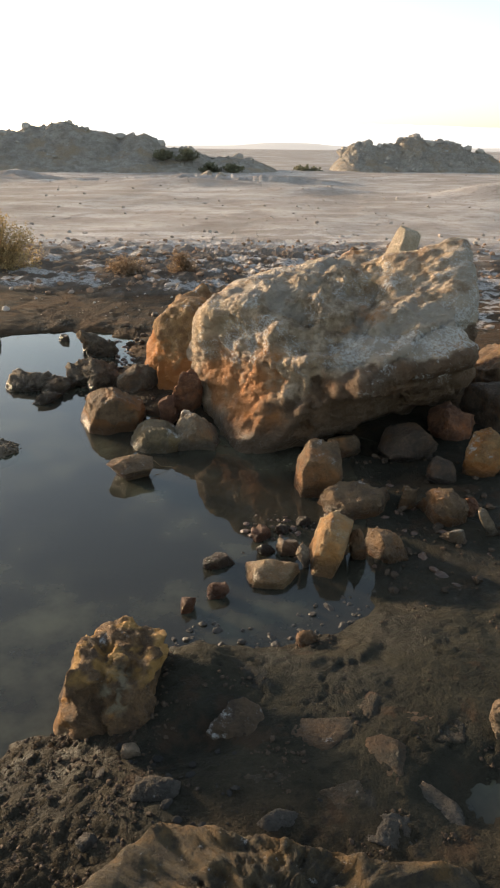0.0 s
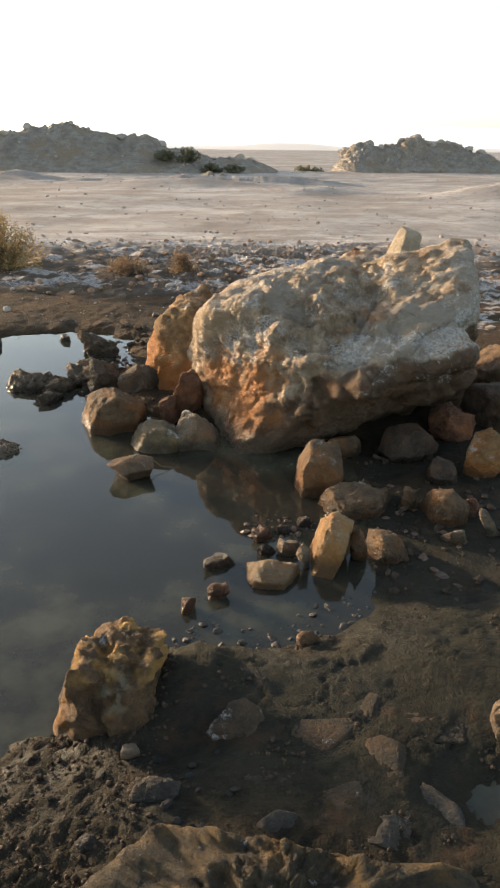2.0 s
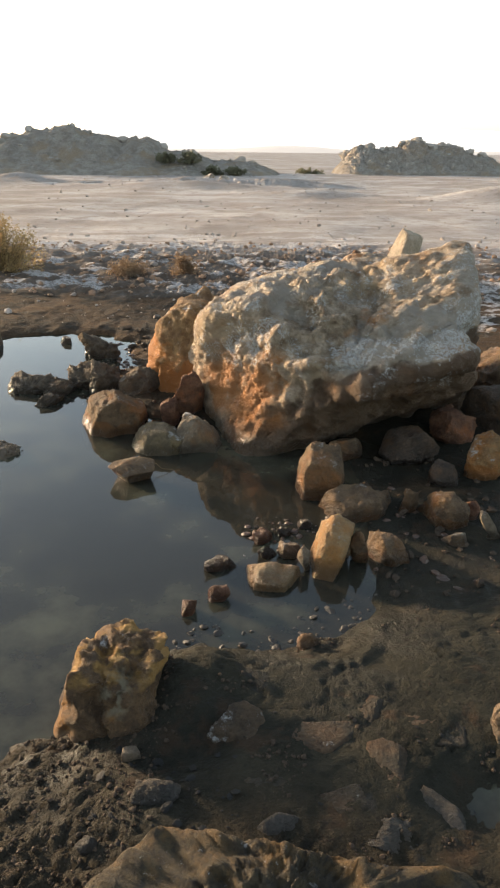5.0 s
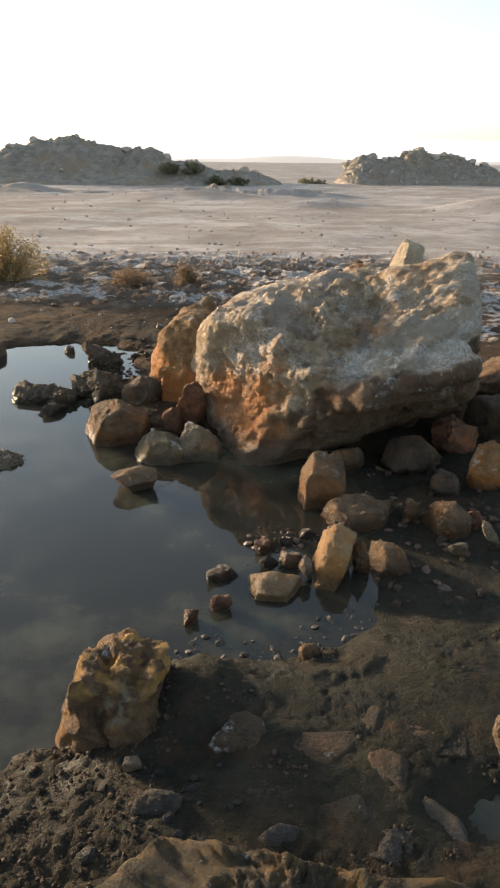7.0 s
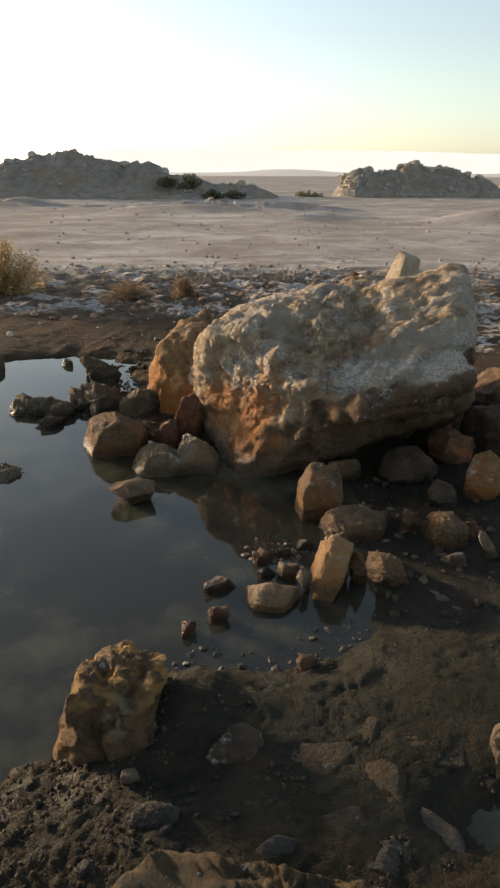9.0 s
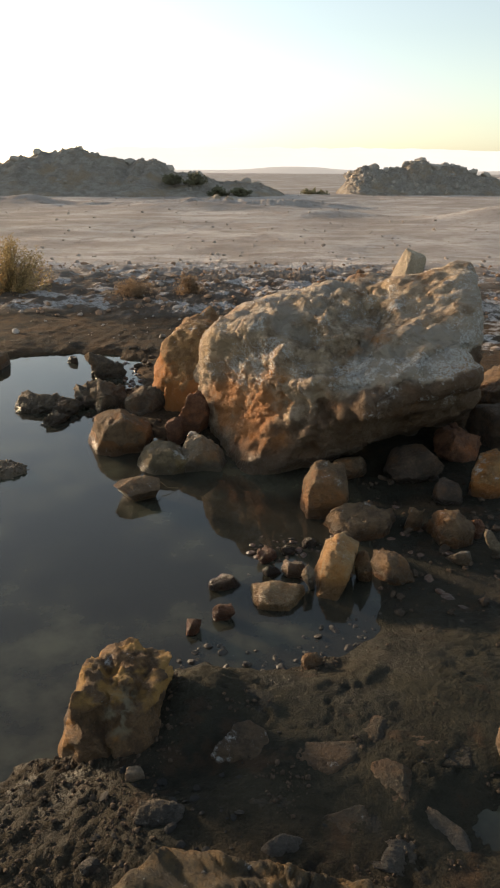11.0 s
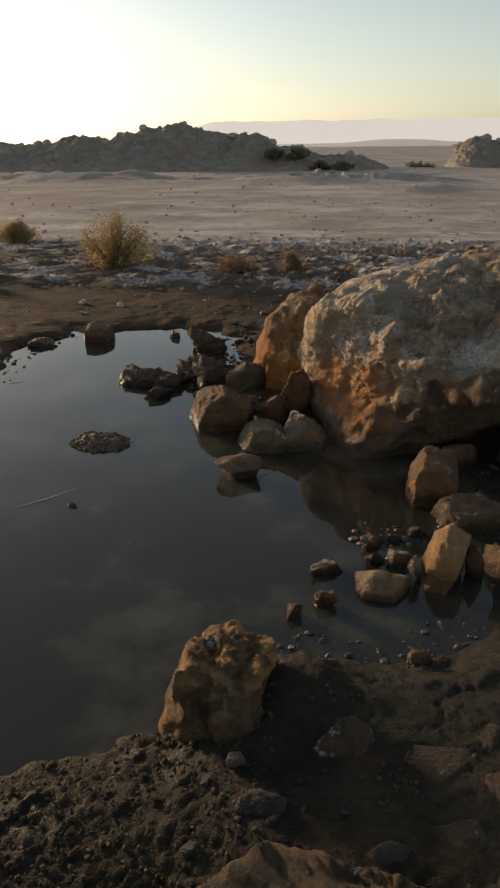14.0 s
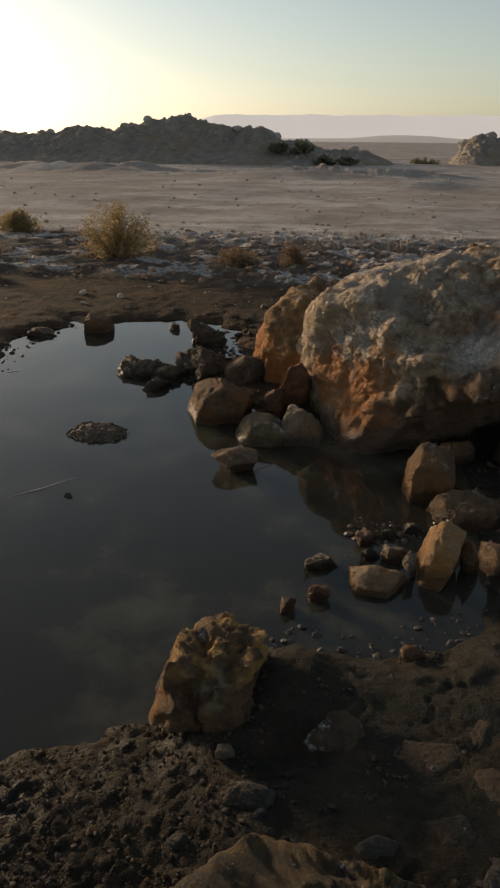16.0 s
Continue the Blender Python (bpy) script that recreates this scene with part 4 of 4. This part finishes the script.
rock((-1.30, 4.3, 0.02), (0.340, 0.280, 0.190), 604, (0, 0, 0), 6, 6, 2.6, ROCK_MUD, "low jagged brown mud crust in the pool", group="mud crusts")
rock((-1.42, 3.90, 0.004), (0.200, 0.120, 0.090), 605, (0, 0, 60), 6, 6, 2.6, ROCK_MUD, "low jagged brown mud crust in the pool", group="mud crusts")
rock((-1.7, 4.22, 0.004), (0.160, 0.100, 0.050), 606, (0, 0, 0), 6, 6, 2.6, ROCK_MUD, "low jagged brown mud crust in the pool", group="mud crusts")

rock((0.52, 7.6, 0.22), (0.26, 0.22, 0.26), 72, (0, 0, 10), 7, 9, 0.9, ROCK_OCHRE, "small orange lump of rock in salt crust")
rock((0.98, 8.3, 0.33), (0.2, 0.18, 0.16), 73, (0, 0, 10), 7, 9, 0.9, ROCK_DARK, "small dark stone on white salt crust")
rock((1.62, 4.3, 0.04), (0.62, 0.8, 0.50), 74, (0, 10, -15), 7, 9, 1.0, ROCK_BROWN, "brown rock lying beside the great boulder")
rock((1.35, 3.55, 0.08), (0.40, 0.40, 0.42), 75, (0, 0, 25), 7, 9, 1.0, ROCK_DARK, "dark rock in the rubble by the boulder")


rock((-0.285, 1.83, 0.008), (0.062, 0.056, 0.085), 27, (0, 0, 0), 7, 9, 0.7, ROCK_RED, "small dark red stone in the water")
rock((-0.205, 2.11, -0.005), (0.115, 0.09, 0.085), 28, (0, 0, 30), 7, 10, 0.9, ROCK_DARK, "low dark stone just above the water")


def standing_stone():
    """A leaning slab with a flat broken top."""
    dirs, faces = BALLS[5]
    planes = [((-0.84, -0.46, 0.34), 0.065), ((0.93, 0.15, -0.30), 0.150), ((0.45, -0.88, 0.05), 0.105), ((0, 1, 0), 0.14), ((-0.80, 0.4, 0.34), 0.14), ((0.30, -0.15, 0.95), 0.37), ((-0.35, 0, 0.94), 0.42), ((0, 0, -1), 0.45)]
    p = dirs * carve(dirs, planes, 40)[:, None]
    p = p + dirs * (0.02 * ridged(p * np.array((7, 7, 5)) + 3, 4, 0.6) + 0.012 * fbm(p * 16, 3))[:, None]
    ob = mesh_object("rock", p, faces, ROCK_STANDING)
    ob.location = (1.185, 6.75, 0.40)
    return tagged(ob, "pale leaning stone slab with one sunlit side on the plain", "rock")


standing_stone()


def near_slab():
    """A broad ochre slab bedded in the bank, its top weathered and cracked."""
    dirs, faces = BALLS[6]
    planes = [((-0.71, 0.71, 0.30), 0.34), ((0.12, 0.97, 0.30), 0.215), ((1, 0.1, 0.1), 0.42), ((0, -1, 0), 0.30), ((0.03, -0.04, 1), 0.075), ((0, 0, -1), 0.12)]
    p = dirs * carve(dirs, planes, 22)[:, None]
    p = p + dirs * (0.03 * fbm(p * 5 + 2, 3))[:, None]
    p = chipped(p, dirs, 30, 0.09, 0.010, 33, 0.25)
    p[:, 2] += 0.034 * (ridged(p * 9 + 3, 5, 0.68) - 0.2) + 0.016 * fbm(p * 5 + 9, 3) + 0.012 * fbm(p * 38, 3, 0.75) + 0.016 * ridged(p * 24 + 6, 3, 0.7)
    ob = mesh_object("rock", p, faces, ROCK_SLAB)
    ob.location = (0.0, 0.68, 0.055)
    return tagged(ob, "broad ochre rock slab bedded in the near mud", "rock")


near_slab()


def tube(name, points, radius, mat, label, category):
    """A thin crooked stick."""
    points = np.array(points, float)
    verts, faces = [], []
    for k, at in enumerate(points):
        r = radius * (1 - 0.6 * k / len(points))
        verts += [at + np.array((0, r * math.cos(c * 1.257), r * math.sin(c * 1.257))) for c in range(5)]
    for k in range(len(points) - 1):
        faces += [(5 * k + c, 5 * k + (c + 1) % 5, 5 * k + 5 + (c + 1) % 5, 5 * k + 5 + c) for c in range(5)]
    return tagged(mesh_object(name, verts, faces, mat), label, category)


tube("twig", [(-0.64, 2.86, 0.075), (-0.60, 2.90, 0.060), (-0.585, 2.95, 0.040), (-0.55, 2.93, 0.020), (-0.50, 2.96, 0.004)], 0.0032, TWIG, "thin dark twig lying from a stone into the pool", "twig")
tube("twig", [(-1.72, 4.05, 0.010), (-1.66, 4.08, 0.012), (-1.60, 4.09, 0.010), (-1.52, 4.14, 0.02)], 0.0035, TWIG, "thin twig lying at the water's edge", "twig")


def scum(start, end, wide, seed):
    """A thin pale film of dust floating on the water."""
    s = np.linspace(0, 1, 30)
    p = np.stack([s * 3, 0 * s + seed, 0 * s], 1)
    run = np.array(end) - np.array(start)
    side = np.array((-run[1], run[0])) / np.hypot(*run)
    mid = np.array(start) + s[:, None] * run + (0.02 * fbm(p * 0.5, 2))[:, None] * side
    half = (wide * (0.15 + np.sin(s * 3.14)) * (0.6 + 0.5 * fbm(p * 2, 2)))[:, None] * side
    level = np.full((30, 1), 0.004)
    verts = np.concatenate([np.hstack([mid - half, level]), np.hstack([mid + half, level])])
    faces = [(k, k + 1, k + 31, k + 30) for k in range(29)]
    return tagged(mesh_object("floating_scum", verts, faces, SCUM), "thin pale dust film floating on the pool", "scum")


scum((-1.61, 2.36), (-1.39, 2.60), 0.0035, 3)
scum((-2.51, 3.98), (-2.42, 4.04), 0.010, 9)


def islet():
    """A low heap of gravel just above the water."""
    dirs, faces = BALLS[5]
    p = dirs * np.array((0.165, 0.125, 0.060))
    p = p + dirs * (0.02 * fbm(p * 12, 3) + 0.010 * ridged(p * 60, 3))[:, None]
    ob = mesh_object("gravel_bar", p, faces, ISLET)
    ob.location = (-1.50, 3.12, -0.025)
    rng = np.random.RandomState(12)
    pick = rng.choice(np.nonzero((p[:, 2] > 0.02))[0], 260)
    small, tri = BALLS[1]
    vv = [small * rng.uniform(0.7, 1.2, (len(small), 1)) * rng.uniform(0.004, 0.011) + p[i] * np.array((1.06, 1.06, 1)) for i in pick]
    tagged(mesh_object("pebble_cover", np.concatenate(vv), np.concatenate([tri + k * len(small) for k in range(len(vv))]), ISLET, soft=False, parent=ob), kind="stuff")
    return tagged(ob, "low brown gravel heap rising from the pool", "gravel bar")


islet()


def mound(name, label, centre, length, width, peaks, seed, far_to=1.0):
    """A heap of spoil and broken rock. peaks: place along, height, breadth."""
    u, v = np.meshgrid(np.linspace(-0.5, 0.5, 260), np.linspace(-0.5, 0.5, 90))
    x, y = u.ravel() * length, v.ravel() * width
    z = np.zeros_like(x)
    for along, high, broad in peaks:
        z = z + (high * np.exp(-np.abs((x - along) / (broad * 1.15)) ** 2.8 - (y / (width * 0.24)) ** 2)) ** 6
    z = z ** (1 / 6)
    p = np.stack([x + centre[0], y + centre[1], 0 * x + seed], 1)
    z *= 1 + 0.18 * fbm(p * 0.5, 3)
    z += smooth(0.05, 0.5, z) * (0.26 * ridged(p * 0.9, 4, 0.6) + 0.22 * fbm(p * 2.3, 4, 0.7))
    z -= 0.35 * smooth(0.25, 0.0, z)
    k = (np.arange(89)[:, None] * 260 + np.arange(259)[None, :]).ravel()
    ob = mesh_object(name, np.stack([x, y, z], 1), np.stack([k, k + 1, k + 261, k + 260], 1), ROCK_FAR)
    ob.location = centre
    rng = np.random.RandomState(int(seed))
    dirs, faces = BALLS[2]
    vv, ff = [], []
    for i in rng.choice(np.nonzero(z > 0.12)[0], 800):
        s = 0.07 * 3.6 ** (rng.uniform() ** 3.2)
        shape = dirs * rng.uniform(0.75, 1.15, (len(dirs), 1)) * s * 0.5 * np.array((rng.uniform(0.8, 1.5), rng.uniform(0.8, 1.2), rng.uniform(0.6, 1.1)))
        ff.append(faces + len(vv) * len(dirs))
        vv.append(shape @ turn(0, rng.uniform(-30, 30), rng.uniform(0, 360)).T + (x[i], y[i], z[i] + 0.1 * s))
    crest = z.reshape(90, 260).argmax(0) * 260 + np.arange(260)
    for i in rng.choice(crest[z[crest] > 0.5], 45):
        s = 0.25 * 3.6 ** (rng.uniform() ** 2.5)
        shape = dirs * rng.uniform(0.75, 1.15, (len(dirs), 1)) * s * 0.5 * np.array((rng.uniform(0.8, 1.6), 1.0, rng.uniform(0.6, 1.0)))
        ff.append(faces + len(vv) * len(dirs))
        vv.append(shape @ turn(0, rng.uniform(-30, 30), rng.uniform(0, 360)).T + (x[i], y[i], z[i] - 0.08 * s))
    tagged(mesh_object("rubble", np.concatenate(vv), np.concatenate(ff), HEAP_STONE, soft=False, parent=ob), kind="stuff")
    return tagged(ob, label, "mound")


mound("spoil_mound", "long rubble heap of grey-brown rock on the plain", (-16.0, 46.0, 0.15), 52.0, 14.0,
      [(-20, 1.35, 8), (-13, 1.40, 5), (-8, 1.45, 4), (-3.4, 1.85, 3.2), (0.6, 2.25, 2.6), (3.2, 2.45, 1.9), (5.3, 2.1, 1.5), (7.75, 1.95, 1.5), (10, 1.15, 2.0), (13, 0.65, 2.5)], 3.0)
mound("spoil_mound", "smaller bluish-grey rubble heap on the plain", (9.6, 51.0, 0.15), 17.0, 9.0,
      [(-3.5, 1.65, 1.3), (-1.9, 1.5, 1.4), (0, 1.9, 1.6), (2.3, 1.7, 1.8), (4.3, 1.05, 1.5)], 9.0)


def ridge(name, label, mat, distance, x0, x1, profile, seed):
    """A far range: a long ridge of land with a rough crest."""
    x = np.linspace(x0, x1, 220)
    p = np.stack([x / distance * 12, 0 * x + seed, 0 * x], 1)
    crest = profile(x / distance) * distance * (1 + 0.10 * fbm(p * 2, 4))
    rows = [np.stack([x, 0 * x + distance - 200, 0 * x - 5], 1), np.stack([x, 0 * x + distance - 60, crest * 0.62], 1),
            np.stack([x, 0 * x + distance, crest], 1), np.stack([x, 0 * x + distance + 150, 0 * x - 5], 1)]
    k = (np.arange(3)[:, None] * 220 + np.arange(219)[None, :]).ravel()
    ob = mesh_object(name, np.concatenate(rows), np.stack([k, k + 1, k + 221, k + 220], 1), mat)
    return tagged(ob, label, "mountains", kind="structure")


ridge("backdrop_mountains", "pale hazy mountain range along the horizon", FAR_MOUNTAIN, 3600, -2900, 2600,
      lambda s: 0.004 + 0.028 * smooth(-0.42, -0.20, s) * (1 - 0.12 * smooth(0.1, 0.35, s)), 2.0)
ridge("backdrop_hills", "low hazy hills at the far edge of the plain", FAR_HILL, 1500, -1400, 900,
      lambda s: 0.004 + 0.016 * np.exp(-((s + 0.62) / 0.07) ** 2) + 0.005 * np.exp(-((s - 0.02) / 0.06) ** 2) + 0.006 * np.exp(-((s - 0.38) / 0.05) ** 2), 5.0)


# ---- plants ----
def bush(centre, width, high, seed, label, stems=90, leaves=110, leaf=1.0, foliage=LEAF):
    """A dry desert bush: many thin branches from one root, small leaves in loose tufts."""
    rng = np.random.RandomState(seed)
    root = tagged(new("bush"), label, "bush")
    root.location = centre
    verts, faces, lv, lf = [], [], [], []
    for _ in range(stems):
        az, lean = rng.uniform(0, 2 * np.pi), rng.uniform(0.05, 1.5)
        reach = rng.uniform(0.78, 1.0)
        tip = np.array((math.cos(az) * math.sin(lean) * width / 2 * reach * 1.1, math.sin(az) * math.sin(lean) * width / 2 * reach, (0.12 + 0.88 * math.cos(lean)) * high * reach))
        bend = rng.normal(0, 0.05, 3)
        side = np.cross(tip, (0.3, 0.2, 1.0))
        side /= np.linalg.norm(side) + 1e-9
        other = np.cross(side, tip / np.linalg.norm(tip))
        base = len(verts)
        for k in range(6):
            s = k / 5
            mid = tip * s + bend * math.sin(s * 3.1)
            for c in range(3):
                verts.append(mid + 0.006 * leaf * (1.05 - s) * (side * math.cos(c * 2.09) + other * math.sin(c * 2.09)))
        for k in range(5):
            for c in range(3):
                i, j = base + 3 * k + c, base + 3 * k + (c + 1) % 3
                faces.append((i, j, j + 3, i + 3))
        for _ in range(leaves):
            s = rng.uniform(0.2, 1.0)
            at = tip * s + bend * math.sin(s * 3.1) + rng.normal(0, 0.025, 3)
            if at[2] < 0.02:
                continue
            along, across = rng.normal(size=3), rng.normal(size=3)
            along /= np.linalg.norm(along)
            across = np.cross(along, across)
            across /= np.linalg.norm(across)
            long, wide = leaf * rng.uniform(0.015, 0.036), leaf * rng.uniform(0.005, 0.010)
            i = len(lv)
            lv += [at, at + along * long * 0.5 + across * wide, at + along * long, at + along * long * 0.5 - across * wide]
            lf.append((i, i + 1, i + 2, i + 3))
    mesh_object("branches", verts, faces, TWIG, parent=root)
    crown = mesh_object("crown", lv, lf, foliage, soft=False, parent=root)
    tagged(crown, kind="stuff")
    return root


bush((-3.35, 8.35, ground_z(-3.35, 8.35) - 0.03), 1.15, 0.72, 4, "dry yellow-green desert bush on salty ground")
bush((-5.9, 10.6, ground_z(-5.9, 10.6) - 0.03), 0.75, 0.36, 6, "low dry desert bush on the dusty plain")

for x, y, wide, high, seed in ((-1.79, 8.15, 0.55, 0.19, 31), (-1.09, 8.25, 0.36, 0.26, 32), (-4.45, 6.9, 0.34, 0.16, 33), (-5.1, 8.2, 0.55, 0.18, 35)):
    bush((x, y, ground_z(x, y) - 0.02), wide, high, seed, "small withered reddish-brown bush in the rubble", 60, 70, 0.75, BROWN_LEAF)

for x, y, wide, high, seed in ((-6.4, 42.6, 1.6, 0.6, 21), (-5.0, 42.8, 1.8, 0.7, 22), (-3.6, 42.0, 1.4, 0.5, 23), (-2.3, 41.8, 1.5, 0.45, 24), (2.2, 47.0, 2.2, 0.5, 25)):
    bush((x, y, ground_z(x, y) + (0.75 if x < -4.5 else 0.15 if x < 0 else -0.05) - 0.1), wide, high, seed, "dark shrub growing at the foot of the far heap", 40, 60, 4.0, DARK_LEAF)


# ---- gravel and loose stones ----
def scatter(name, label, mat, count, seed, region, sizes, keep=None, level=None, flat=1.0):
    """Loose stones lying on the land, too many to count."""
    rng = np.random.RandomState(seed)
    x = rng.uniform(region[0], region[1], count * 3)
    y = region[2] * (region[3] / region[2]) ** rng.uniform(0, 1, count * 3)
    h = land(x, y)[0]
    ok = (h > 0.004) if level is None else (h < level)
    if keep is not None:
        ok &= keep(x, y)
    x, y, h = x[ok][:count], y[ok][:count], (h if level is None else 0 * h - 0.004)[ok][:count]
    dirs, faces = BALLS[2 if region[3] < 3.5 else 1]
    vv, ff = [], []
    for k in range(len(x)):
        s = sizes[0] * (sizes[1] / sizes[0]) ** (rng.uniform() ** 2.2)
        shape = dirs * rng.uniform(0.72, 1.15, (len(dirs), 1)) * (s / 2) * np.array((rng.uniform(0.7, 1.5), rng.uniform(0.7, 1.2), rng.uniform(0.45, 0.9) * flat))
        shape = shape @ turn(rng.uniform(-25, 25), rng.uniform(-25, 25), rng.uniform(0, 360)).T
        vv.append(shape + (x[k], y[k], h[k] + 0.12 * s))
        ff.append(faces + k * len(dirs))
    ob = mesh_object(name, np.concatenate(vv), np.concatenate(ff), mat, soft=False)
    return tagged(ob, label, "stones", kind="stuff")


scatter("gravel", "small dark stones and clods on the wet near bank", GRAVEL, 4200, 31, (-1.25, 0.95, 0.66, 1.95), (0.003, 0.015),
        keep=lambda x, y: (x < -0.28) | (fbm(np.stack([x, y, 0 * x], 1) * 5, 2) > 0.22))
scatter("gravel", "dark broken clods and stones on the rubble behind the pool", CLOD, 1800, 36, (-5.5, 3.5, 7.0, 11.5), (0.012, 0.10))
scatter("gravel", "loose brown and pale stones behind the pool", PALE_GRAVEL, 600, 32, (-6.5, 4.5, 5.7, 13.0), (0.015, 0.10))
scatter("gravel", "scattered stones on the dusty plain", PALE_GRAVEL, 2600, 33, (-22.0, 18.0, 10.0, 48.0), (0.015, 0.12))
scatter("gravel", "wet stones in the mud beside the rocks", GRAVEL, 350, 34, (0.35, 1.6, 1.95, 3.3), (0.01, 0.05))
scatter("gravel", "dark mud crumbs among the rocks at the pool's edge", GRAVEL, 300, 35, (-1.4, -0.4, 3.6, 5.7), (0.01, 0.07))
scatter("gravel", "wet pebbles breaking the surface of the shallows", WET_PEBBLE, 90, 38, (-0.12, 0.30, 2.16, 2.52), (0.012, 0.045), level=0.0)
scatter("gravel", "pebbles and mud crumbs along the water's edge", WET_PEBBLE, 160, 39, (-1.75, -1.05, 3.7, 5.4), (0.012, 0.05), level=0.0,
        keep=lambda x, y: shore_distance(x, y) > -0.22)
scatter("gravel", "small stones in the shallow wet mud", WET_PEBBLE, 200, 40, (0.40, 1.10, 1.95, 2.9), (0.010, 0.05), level=0.02)
scatter("gravel", "mud crumbs along the dark far shore of the pool", MUD_CLOD, 260, 41, (-3.6, -2.3, 3.2, 5.7), (0.012, 0.06), level=0.03,
        keep=lambda x, y: shore_distance(x, y) > -0.20)
scatter("gravel", "dark mud crumbs and pebbles along the near waterline", MUD_CLOD, 420, 42, (-0.45, 0.75, 1.52, 2.15), (0.006, 0.032), level=0.035,
        keep=lambda x, y: shore_distance(x, y) > -0.10)
scatter("gravel", "flat grey stone flakes in a hollow of the bank", FLAKE, 60, 43, (-0.42, -0.08, 0.88, 1.16), (0.006, 0.026), flat=0.4)
scatter("gravel", "grey stone flakes strewn over the near mud", FLAKE, 80, 44, (-0.9, 0.7, 0.72, 1.3), (0.004, 0.016), flat=0.4)

for x, y, wide, deep, seed, mat, label in (
        (0.02, 1.06, 0.17, 0.12, 701, ROCK_MUDDY, "flat mud-coated stone plate flush with the bank"),
        (0.39, 0.98, 0.11, 0.15, 702, ROCK_SLATE, "thin grey stone plate flush with the mud"),
        (0.43, 1.24, 0.16, 0.12, 703, ROCK_MUDDY, "flat mud-coated stone plate flush with the bank"),
        (0.02, 0.93, 0.15, 0.11, 704, ROCK_SLATE, "thin grey stone plate flush with the mud"),
        (0.27, 1.31, 0.15, 0.09, 705, ROCK_MUDDY, "flat mud-coated stone plate flush with the bank")):
    rock((x, y, ground_z(x, y) - 0.024), (wide, deep, 0.055), seed, (4, -3, seed * 37 % 90), 7, 14, 0.3, mat, label)
